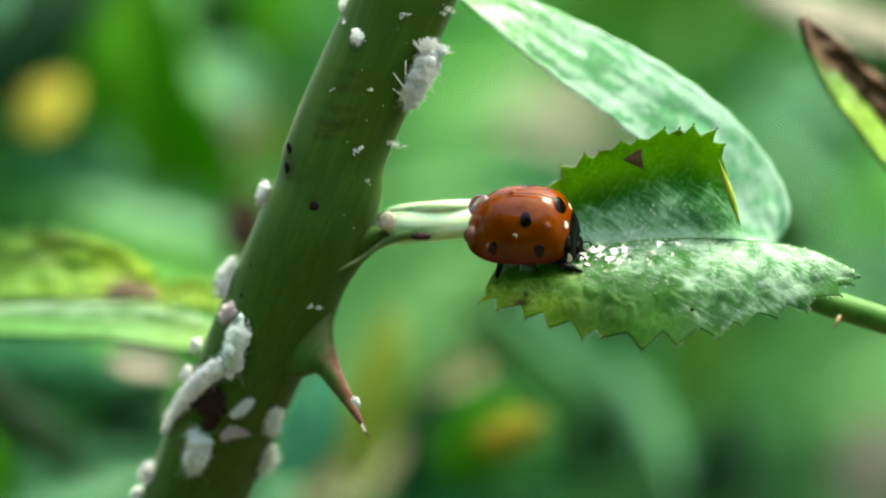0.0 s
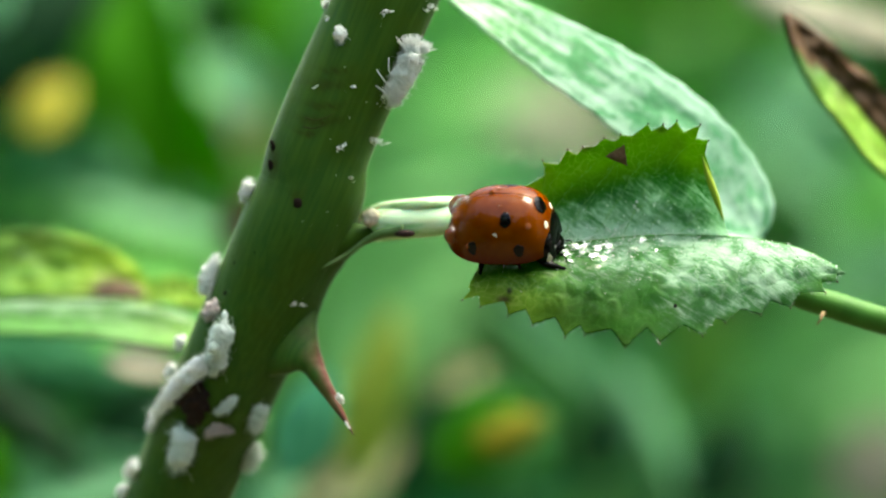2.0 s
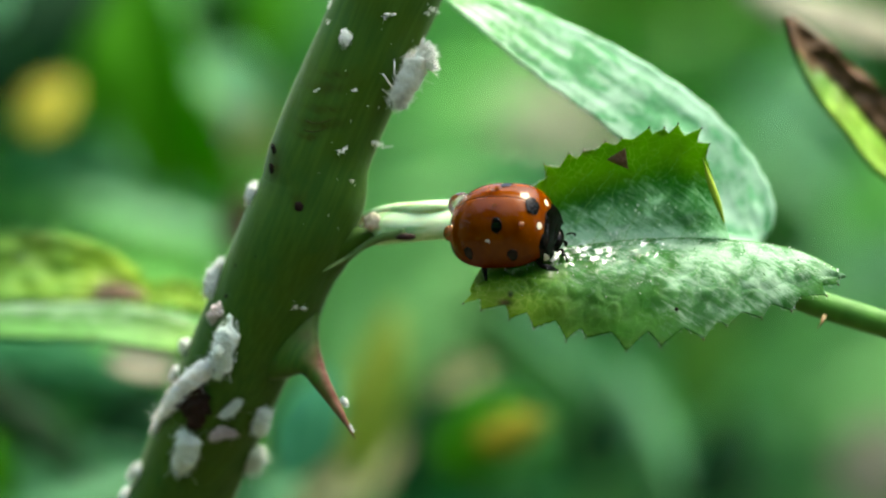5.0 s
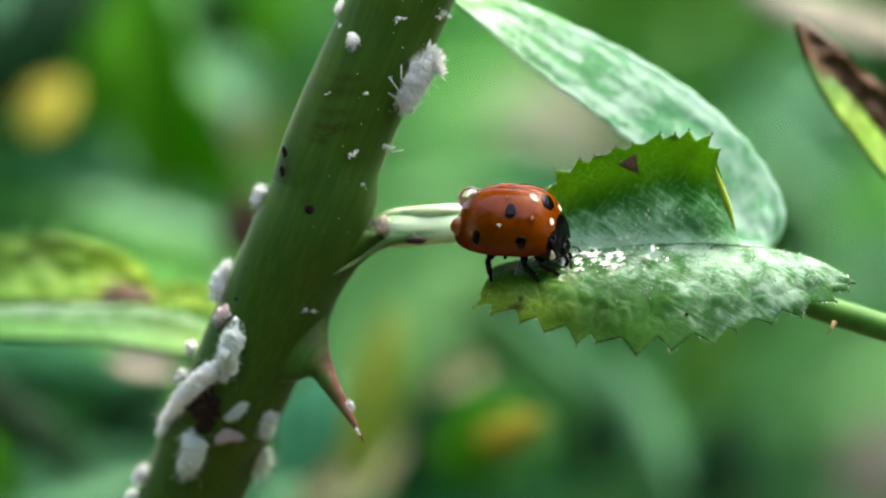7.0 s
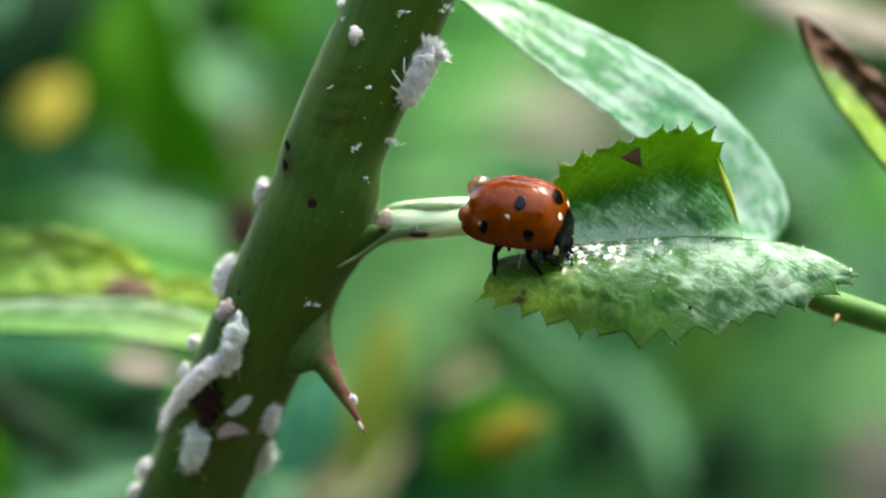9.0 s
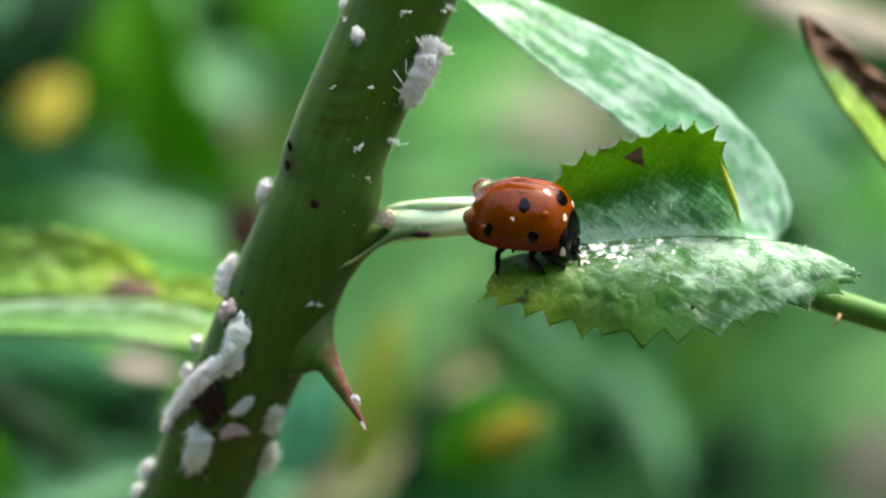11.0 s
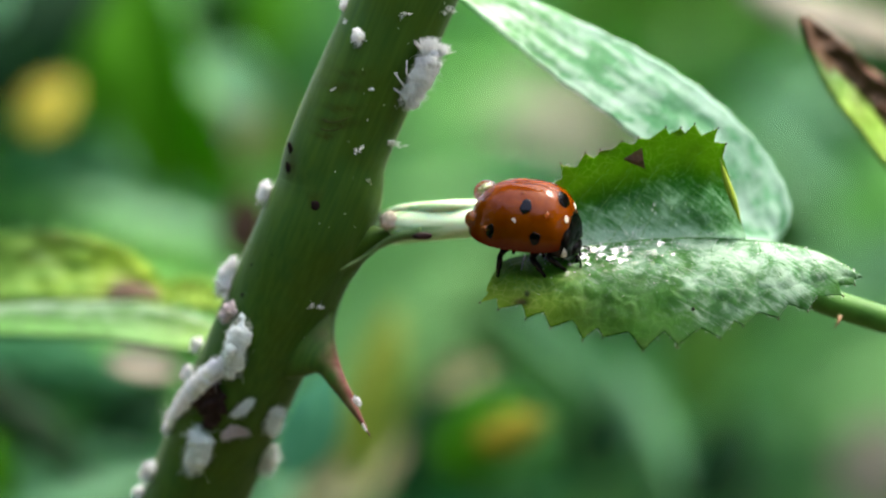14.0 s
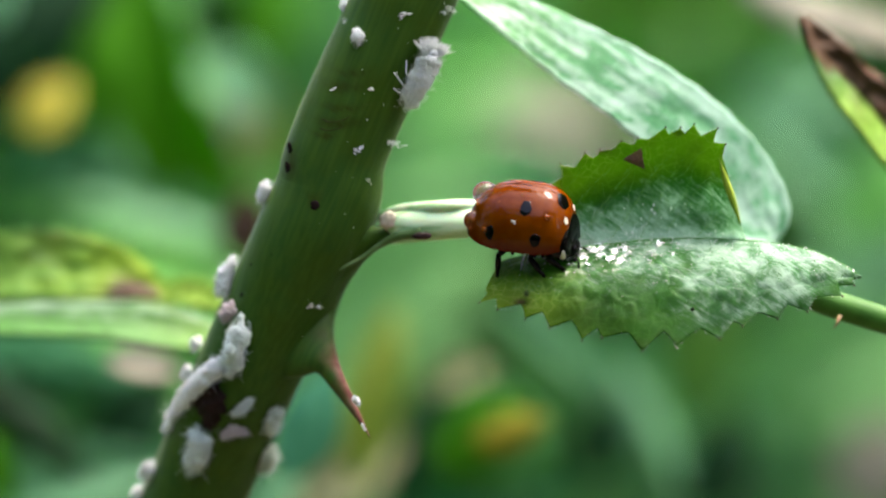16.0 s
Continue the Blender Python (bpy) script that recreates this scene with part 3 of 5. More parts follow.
def build_leaflet():
    leaf = thing_part("leaflet")

    def spots(px, py, *hills):
        return sum(a * hill(px, x, wx) * hill(py, y, wy) for x, y, wx, wy, a in hills)

    def low(u, v, px, py):
        n = noise.noise(Vector((px * 0.012, py * 0.02, 2.0)))
        m = noise.noise(Vector((px * 0.035, py * 0.05, 8.0)))
        far = min(1, max(0, (px - 940) / 340))
        top = min(1, max(0, (0.62 + 0.28 * u - v) * 3))
        powder = far * (0.3 * top + 0.02) + 0.14 * n + 0.04 + 0.36 * min(1, max(0, (px - 1020) / 320))
        powder += spots(px, py, (1300, 458, 75, 20, 0.72), (1390, 508, 48, 24, 0.7), (1446, 452, 66, 22, 0.7), (1270, 497, 45, 16, 0.5), (1180, 436, 130, 13, 0.6),
                        (1120, 468, 80, 20, 0.55), (1040, 505, 60, 18, 0.22), (960, 512, 60, 16, 0.22), (1110, 556, 46, 16, 0.1), (1224, 500, 14, 10, 0.9), (1290, 548, 90, 30, 0.3))
        powder *= 0.66 * (1 + 0.7 * m)
        yellow = 0.8 * min(1, max(0, (1050 - px) / 170)) * min(1, 0.25 + v) + 0.4 * max(0, v - 0.7) * min(1, max(0, (1330 - px) / 200)) + 0.15 * n
        brown = spots(px, py, (922, 536, 13, 6, 1.1), (931, 521, 4, 5, 1.6), (906, 520, 34, 16, 0.14), (1080, 560, 70, 26, 0.14))
        wet = spots(px, py, (1070, 458, 85, 20, 1.5), (990, 487, 60, 18, 0.35), (905, 492, 25, 14, 0.5))
        return max(0, powder), max(0, yellow), min(1, brown), wet

    def up(u, v, px, py):
        n = noise.noise(Vector((px * 0.014, py * 0.02, 9.0)))
        m = noise.noise(Vector((px * 0.04, py * 0.03, 19.0)))
        rim = py - np.interp(px, (960, 1023, 1117, 1208, 1270), (325, 290, 255, 232, 258))
        powder = (0.5 + 0.3 * n) * min(1, max(0, (rim - 55) / 60)) + 0.6 * hill(py, 427, 20)
        powder += spots(px, py, (1262, 345, 30, 40, 0.25), (1225, 415, 30, 14, 0.3), (1020, 400, 40, 30, 0.25), (1130, 418, 60, 12, 0.4)) * (1 + 0.8 * m)
        yellow = min(1, max(0, (88 - rim) / 55)) * (0.95 + 0.5 * n)
        brown = spots(px, py, (1064, 268, 16, 6, 0.8), (1200, 236, 10, 6, 0.8), (1225, 262, 12, 22, 0.25), (1205, 300, 30, 40, 0.12), (1222, 402, 16, 12, 0.25)) + 0.35 * max(0, m) * min(1, max(0, (45 - rim) / 30))
        return max(0, powder), max(0, yellow), min(1, brown)

    lo, g = half_blade("lower_blade",
                       [(882, 466, 0.7), (930, 455, 0.9), (1005, 444, 1.2), (1100, 433, 1.5), (1200, 425, 1.8), (1310, 428, 2.0), (1400, 438, 1.9), (1465, 456, 1.4), (1523, 489, 0.5)],
                       [(858, 514, -1.6), (876, 530, -2.0), (931, 543, -2.5), (970, 560, -2.8), (1020, 573, -3.0), (1066, 586, -3.1), (1123, 592, -3.2), (1187, 590, -3.0), (1248, 582, -2.7),
                        (1304, 571, -2.3), (1345, 553, -1.9), (1398, 540, -1.3), (1450, 524, -0.7), (1492, 504, 0), (1524, 491, 0.5)],
                       [(868, 12, -15), (896, 14, -13), (940, 20, -10), (985, 19, -11), (1035, 27, -4), (1080, 12, -13), (1143, 32, -4), (1203, 29, -3), (1272, 24, 3), (1318, 15, -2),
                        (1368, 20, 11), (1416, 18, 15), (1468, 8, 22), (1498, 5, 12)],
                       3, LEAF, leaf, 420, 64, (0, -0.85, 0.6), 0.03, "lower blade dusted with white mildew", low, 8, 0.085)
    hi, gh = half_blade("upper_blade",
                        [(966, 453, 1.5), (1000, 451, 1.6), (1100, 443, 1.9), (1200, 437, 2.2), (1320, 437, 2.4)],
                        [(960, 335, 1.2), (990, 318, 1.0), (1023, 292, 0.9), (1078, 268, 1.0), (1117, 256, 0.9), (1149, 246, 0.8), (1188, 238, 0.8), (1222, 236, 0.8), (1252, 244, 0.9), (1272, 266, 1.0),
                         (1290, 320, 1.2), (1308, 385, 1.5), (1319, 424, 1.9)],
                        [(1005, 14, -17), (1036, 15, -6), (1064, 7, -5), (1098, 9, -3), (1133, 7, -8), (1168, 16, 2), (1198, 8, 2), (1224, 18, -4), (1254, 18, 7), (1270, 8, 10)],
                        5, LEAF, leaf, 420, 64, (0, 0.9, 0), 0.03, "upright blade with yellow-green edge", up, 8, 0.07, YVEIN)
    mid = [Vector(p) for p in g[:, 0][::6]]
    n = len(mid)
    rr = [(0.075 - 0.04 * i / n) * MM for i in range(n)]
    tube("midrib", mid, rr, rr, VEIN, leaf, "", 12)
    # curled yellow rim, dead triangle, black speck
    path = spline([(1272, 282), (1283, 318), (1297, 358), (1309, 396)], 20)
    w = spline([(1,), (6,), (6,), (1,)], 20)[:, 0]
    tube("curled_rim", [on_grid(gh, q[0], q[1], 0.1) for q in path], w * UNIT, w * 1.4 * UNIT, RIM, hi, "curled yellow-green leaf rim", 12)
    tri = [(1101, 283), (1134, 263), (1140, 300)]
    rows = []
    for i in range(8):
        a = np.array(tri[1]) + (np.array(tri[0]) - np.array(tri[1])) * i / 7
        b = np.array(tri[1]) + (np.array(tri[2]) - np.array(tri[1])) * i / 7
        rows.append([np.array(on_grid(gh, *(a + (b - a) * j / 7 + (1e-3 * j, 0)), 0.14 + 0.05 * math.sin(5 * j / 7 + i))) for j in range(8)])
    sheet("dead_patch", np.array(rows), 0.05 * MM, DEAD, hi, "brown dead triangular patch")
    vv, ff = blob_data(on_grid(g, 1225, 548, 0.1), (0.11 * MM, 0.08 * MM, 0.11 * MM), None, 5, 0.2, 2, 2)
    raw("dark_spot", vv, ff, DARK, lo)
    return leaf, lo, hi, g, gh


def thing_part(name, label=""):
    """An empty part of the rose plant."""
    ob = new(name)
    ob.empty_display_size = 0.003
    ob.parent = plant
    HOME[ob.name] = BASE
    if label:
        ob["label"] = label
    return ob


YVEIN = m_plain("yellow_vein", (0.14, 0.34, 0.07), 0.5, (0.22, 0.43, 0.13))
RIM = m_plain("yellow_rim", (0.25, 0.33, 0.03), 0.6, (0.15, 0.27, 0.02), 900)
DEAD = m_plain("dead_brown_tissue", (0.19, 0.11, 0.07), 0.7, (0.1, 0.055, 0.035), 1500, 0.8, 0.0002)


def whole_blade(name, axis, wide_a, wide_b, material, label, marker, seed, depth_tilt, thick=0.2, fold=0.5, rough=0.5):
    """A whole leaf along a midrib: half-widths each side, folded by some mm."""
    nu, nv = 140, 41
    A, wa, wb = spline(axis, nu), spline([(w,) for w in wide_a], nu)[:, 0], spline([(w,) for w in wide_b], nu)[:, 0]
    tan = np.gradient(A[:, :2], axis=0)
    tan /= np.linalg.norm(tan, axis=1, keepdims=True)
    nrm = np.stack([tan[:, 1], -tan[:, 0]], 1)
    grid, marks = np.zeros((nu, nv, 3)), np.zeros((nu, nv, 3))
    for i in range(nu):
        u = i / (nu - 1)
        for j in range(nv):
            v = 2 * j / (nv - 1) - 1
            w = wa[i] if v > 0 else wb[i]
            q = A[i, :2] + nrm[i] * v * w * (1 + 0.02 * math.sin(u * 90) * abs(v))
            wob = noise.noise(Vector((u * 8, v * 3, seed)))
            d = A[i, 2] + depth_tilt * v - fold * abs(v) + rough * wob + 0.3 * rough * math.cos(u * 50 - 3 * abs(v)) * (1 - abs(v))
            grid[i, j] = V(q[0], q[1], d)
            marks[i, j] = marker(u, v)
    ob = sheet(name, grid, thick * MM, material, plant, label, marks)
    mid = grid[::4, nv // 2] + np.array((0, -0.02, 0)) * MM
    n = len(mid)
    rr = [(0.11 - 0.08 * i / n) * MM for i in range(n)]
    tube("midrib", mid, rr, rr, material, ob, sides=10)
    return ob


def build_other_leaves():
    def pale(u, v):
        n = noise.noise(Vector((u * 11, v * 2.0, 4.0)))
        m = noise.noise(Vector((u * 22 + 5 * abs(v), v * 3.4, 14.0)))
        return 0.5 + 1.0 * n + 0.75 * m + 0.45 * max(0, abs(v) - 0.75) * 4 + 0.35 * u, 0.3 * hill(u, 0.0, 0.25), 0
    whole_blade("mildewed_leaf", [(806, -16, 8), (894, 26, 8), (1014, 95, 8), (1134, 167, 8), (1234, 244, 8.5), (1304, 324, 9), (1347, 394, 9), (1364, 436, 9)],
                [6, 38, 55, 64, 68, 68, 55, 8], [6, 32, 54, 66, 78, 80, 64, 8], PALE, "long pale leaf coated with white mildew", pale, 3, 0.9, 0.25, 0.0, 0.1)

    def withered(u, v):
        n = noise.noise(Vector((u * 5, v * 3, 1.0)))
        return 0.3 * hill(u, 0.35, 0.2) * hill(v, -0.2, 0.5), 0.36 * min(1, max(0, (0.15 - v) * 3)) * min(1, max(0, (u - 0.3) * 6)), min(1, max(0.12 + 0.4 * n, (v + 0.2 + 0.5 * n) * 4 + max(0, (0.42 - u) * 14)))
    whole_blade("withered_leaf", [(1418, 30, 14), (1452, 90, 14.5), (1500, 150, 15), (1548, 205, 15.5), (1610, 280, 16), (1680, 360, 17)],
                [3, 34, 46, 56, 60, 10], [3, 20, 36, 40, 40, 8], SIDE, "curled leaf, dead brown at the tip and yellow below", withered, 8, 2.0, 0.3, 1.5)

    def upper(u, v):
        n = noise.noise(Vector((u * 6, v * 3, 6.0)))
        return 0.1 + 0.4 * n, 0.22 + 0.65 * min(1, max(0, 2.2 * (u - 0.4) + 0.6 * n)), min(1, 3.2 * hill(u, 0.88, 0.13) * hill(v, -0.75, 0.6) + 0.5 * hill(u, 0.45, 0.08) * hill(v, 1, 0.3))
    whole_blade("side_leaf", [(-160, 500, 24), (-40, 480, 24), (60, 470, 24), (150, 478, 24), (225, 495, 24), (285, 520, 24)],
                [10, 52, 60, 56, 44, 12], [10, 55, 60, 52, 38, 10], SIDE, "green leaf turning yellow with a brown rim", upper, 9, 0.8, 0.3, 0.4, 0.2)

    def lower(u, v):
        n = noise.noise(Vector((u * 9, v * 3, 16.0)))
        return 0.18 + 0.35 * n + 0.6 * v, 0.15 * hill(u, 0.9, 0.15), 0
    whole_blade("side_leaf", [(-160, 570, 21), (-40, 572, 21), (80, 572, 21), (200, 572, 21), (310, 585, 21.5), (420, 612, 22)],
                [10, 24, 34, 36, 38, 12], [10, 22, 26, 32, 34, 12], SIDE, "pale green leaf dusted with mildew", lower, 10, 1.2, 0.3, 0.4, 0.15)

    def tail(u, v):
        return 0.1, 0.5, 0
    whole_blade("side_leaf", [(250, 540, 26), (310, 520, 26), (360, 525, 26), (430, 548, 26)], [4, 18, 22, 6], [4, 18, 22, 6], SIDE,
                "small yellow-green leaf tip", tail, 12, 0.5, 0.3, 0.4)


# ---- ladybird ----
BUG = Vector((4.66 * MM, 0, HEIGHT + 0.64 * MM))


def shell_profile(x):
    u = (x + 0.15) / 3.15
    return max(0.0004, 1 - abs(u) ** (3.8 if u > 0 else 2.2)) ** 0.5


def shell_at(x, phi, lift=0.0):
    """A place on the wing cases, in mm in the beetle's own space: phi 0 near rim, 90 suture, 180 far rim."""
    k = shell_profile(x)
    f = radians(phi)
    return Vector((x, -(2.7 * k + lift) * math.cos(f), (3.0 * k ** 1.05 + lift) * math.sin(f)))


def patch(x, phi, rx, rphi, lift=0.075, n=26):
    """A low round marking that follows the wing case."""
    verts, faces = [shell_at(x, phi, lift)], []
    steps = (0.2, 0.4, 0.6, 0.8, 0.93, 1.0, 1.04)
    for k, s in enumerate(steps):
        for i in range(n):
            a = 2 * math.pi * i / n
            wob = 1 + 0.06 * math.sin(3 * a + x * 5) + 0.04 * math.sin(5 * a + phi)
            verts.append(shell_at(x + rx * s * wob * math.cos(a), phi + rphi * s * wob * math.sin(a), lift if k < 5 else lift * 0.75 if k == 5 else -0.05))
    for i in range(n):
        j = (i + 1) % n
        faces.append([0, 1 + i, 1 + j])
        for r in range(len(steps) - 1):
            a = 1 + r * n
            faces.append([a + i, a + n + i, a + n + j, a + j])
    return [v * MM + BUG for v in verts], faces


def ellipsoid(c, size, pitch=0.0, rings=18, segs=28, power=1.0):
    verts, faces = [], []
    rot = Matrix.Rotation(radians(pitch), 3, "Y")
    for i in range(rings + 1):
        th = math.pi * i / rings
        for j in range(segs):
            ph = 2 * math.pi * j / segs
            q = Vector((math.cos(th), math.sin(th) * math.cos(ph), math.sin(th) * math.sin(ph)))
            q = Vector([math.copysign(abs(a) ** power, a) * s for a, s in zip(q, size)])
            verts.append((rot @ q + Vector(c)) * MM + BUG)
    for i in range(rings):
        for j in range(segs):
            k = (j + 1) % segs
            faces.append([i * segs + j, i * segs + k, (i + 1) * segs + k, (i + 1) * segs + j])
    return verts, faces


LEGS = []
THIGH, SHIN = 0.85 * MM, 1.35 * MM


def shield_at(q, phi, lift=0.0):
    """A place on the thorax shield: q 0 at the wing cases, 1 at the head; phi 0 near edge, 180 far edge."""
    f = radians(phi)
    side = abs(math.cos(f))
    x = 2.25 + 1.06 * q + 0.06 * q * side ** 3 - 0.12 * (1 - q) * (1 - side)
    end = max(0, (q - 0.65) / 0.35) ** 2
    w, h = 1.95 - 0.45 * q * q - 0.3 * end, 1.78 - 0.35 * q - 0.75 * q * q - 0.5 * end
    s = math.sin(f)
    return Vector((x, -(w + lift) * math.cos(f), 0.05 - 0.35 * q + (h + lift) * math.copysign(abs(s) ** 0.9, s))) * MM + BUG



def build_ladybird():
    bug = thing("ladybird", BUG, "wet orange-brown ladybird with seven black spots feeding on the leaf", "ladybird")
    for side, a, b in (("right", 1, 89.7), ("left", 90.3, 179)):
        xs = -0.15 + 3.15 * np.sin(np.linspace(-math.pi / 2 + 0.02, math.asin(0.93), 64))
        grid = np.array([[shell_at(x, p) * MM + BUG for p in np.linspace(a, b, 48)] for x in xs])
        marks = np.zeros((*grid.shape[:2], 3))
        marks[..., 2] = np.clip(1 - np.minimum(np.linspace(a, b, 48), 180 - np.linspace(a, b, 48)) / 15, 0, 1)[None, :]
        el = sheet("wing_case", grid[:, ::-1], 0.09 * MM, SHELL, bug, "glossy orange-brown wing case", marks[:, ::-1])
        m = (lambda p: p) if side == "right" else (lambda p: 180 - p)
        for x, p, rx, rp in ((0.5, 53 if side == "right" else 61, 0.33, 9.5), (-1.45, 20, 0.3, 8.5), (1.27, 18, 0.3, 7.5)):
            v, f = patch(x, m(p), rx, rp)
            raw("spot", v, f, JET, el, "black spot")
        if side == "right":
            for x, p, rx, rp in ((-0.08, 36, 0.14, 1.2), (0.0, 34.6, 0.035, 2.2)):
                v, f = patch(x, p, rx, rp, 0.052)
                raw("fleck", v, f, IVORY, el, "white scuff on the shell")
        v, f = patch(2.68, m(58), 0.08, 7, 0.16)
        raw("pale_mark", v, f, IVORY, el, "ivory shoulder mark")
    v, f = patch(2.3, 87, 0.3, 15, 0.15)
    raw("spot", v, f, JET, bug, "black spot shared by both wing cases")
    v, f = ellipsoid((-0.1, 0, 0.15), (2.85, 2.5, 0.7))
    raw("belly", v, f, BELLY, bug)
    # rear and top moulding: thorax shield and head, hinged at the front
    hinge = Vector((2.3, 0, 0.9)) * MM + BUG
    grid = np.array([[shield_at(q, p) for p in np.linspace(-8, 188, 60)] for q in np.linspace(0, 1, 26)])
    shield = raw("thorax_shield", *sheet_data(grid[:, ::-1], 0.09 * MM), JET, bug, "black thorax shield with ivory corners", at=hinge)
    for m in (lambda p: p, lambda p: 180 - p):
        pts = np.array([[shield_at(0.58 + 0.36 * a, m(-8 + 31 * b * (1 - 0.25 * a)), 0.075 * min(1, 6 * min(a, 1 - a, b, 1 - b)) - 0.02) for b in np.linspace(0, 1, 14)] for a in np.linspace(0, 1, 12)])
        raw("pale_corner", *sheet_data(pts, 0.03 * MM), IVORY, shield, "ivory corner patch")
    v, f = ellipsoid((2.5, 0, 0.1), (0.95, 1.6, 0.75), 24)
    raw("thorax", v, f, JET, shield)
    v, f = ellipsoid((3.22, 0, -0.36), (0.48, 0.8, 0.48), 34)
    head = raw("head", v, f, JET, shield)
    for s in (-1, 1):
        v, f = ellipsoid((3.32, s * 0.6, -0.44), (0.22, 0.18, 0.22), 0, 10, 14)
        raw("eye", v, f, JET, shield)
        pts = [Vector((3.70, s * 0.6, -0.5)), Vector((3.95, s * 0.85, -0.6)), Vector((4.08, s * 1.0, -0.8)), Vector((4.12, s * 1.05, -0.95))]
        tube("antenna", [p * MM + BUG for p in pts], [0.05 * MM, 0.045 * MM, 0.06 * MM, 0.08 * MM], [0.05 * MM, 0.045 * MM, 0.06 * MM, 0.08 * MM], JET, shield, sides=8)
        pts = [Vector((3.60, s * 0.3, -0.75)), Vector((3.75, s * 0.38, -1.0)), Vector((3.70, s * 0.4, -1.2))]
        tube("palp", [p * MM + BUG for p in pts], [0.09 * MM, 0.11 * MM, 0.12 * MM], [0.09 * MM, 0.11 * MM, 0.12 * MM], JET, shield, sides=8)
    # legs: thigh and shin, built straight out and bent to their footholds in motions()
    for hip, hold, late, pole in (((-0.6, -1.35, -0.25), (879, 492), None, (-0.7, -1, 0.1)), ((1.1, -1.4, -0.25), (951, 482), (964, 492), (-0.7, -1, 0.1)),
                                  ((2.0, -1.2, -0.25), (1031, 482), (1000, 480), (-0.6, -1, 0.3)), ((-0.9, 1.3, -0.2), (905, 468), None, (-0.5, 1, 0.5)),
                                  ((0.6, 1.3, -0.2), (960, 458), None, (-0.2, 1, 0.6)), ((1.7, 1.2, -0.2), (1016, 455), None, (-0.3, 1, 0.5))):
        at = Vector(hip) * MM + BUG
        knee = at + Vector((THIGH, 0, 0))
        foot = knee + Vector((SHIN, 0, 0))
        r = 0.24 * MM
        leg = tube("leg", [at, at.lerp(knee, 0.45), at.lerp(knee, 0.85), knee], [r * 0.8, r * 1.15, r * 0.85, r * 0.5], [r * 0.7, r, r * 0.75, r * 0.5], JET, bug, "black jointed leg", 12, at=at, depth_axis=(0, 1, 0))
        w = [r * 0.65, r * 0.75, r * 0.7, r * 0.42, r * 0.55, r * 0.36, r * 0.48, r * 0.15]
        shin = tube("shin", [knee.lerp(foot, q) for q in (-0.04, 0.2, 0.6, 0.68, 0.76, 0.82, 0.92, 1.0)], w, w, JET, leg, sides=10, at=knee)
        LEGS.append((leg, shin, Vector(hip) * MM, on_grid(G, *hold, 0.06), on_grid(G, *(late or hold), 0.06), Vector(pole).normalized()))
    return bug, shield, hinge


DROPS = []


def build_drops():
    for local, size, seed in ((Vector((-2.28, -0.2, 2.24)), 0.75, 1), (shell_at(-2.76, 36, -0.08), 0.52, 2), (shell_at(-0.45, 93, 0.02), 0.2, 3),
                              (shell_at(-0.1, 100, 0.02), 0.14, 4), (shell_at(1.75, 47, 0.0), 0.2, 5), (shell_at(0.1, 70, 0.0), 0.12, 6), (shell_at(-1.75, 22, 0.02), 0.2, 7)):
        at = local * MM + BUG
        v, f = blob_data(at, (size * MM,) * 3, None, seed, 0.04, 1.2, 4)
        ob = raw("water_drop", v, f, WATER if seed == 1 else SHELL_TINT_WATER, None, at=at)
        tagged(ob, "clear round water drop clinging to the wing case" if seed == 1 else "water drop clinging to the wing case, tinted with the orange seen through it", "water drop", "drops on the ladybird")
        DROPS.append((ob, local * MM))


# ---- wax insects on the cane ----
WOOL = []


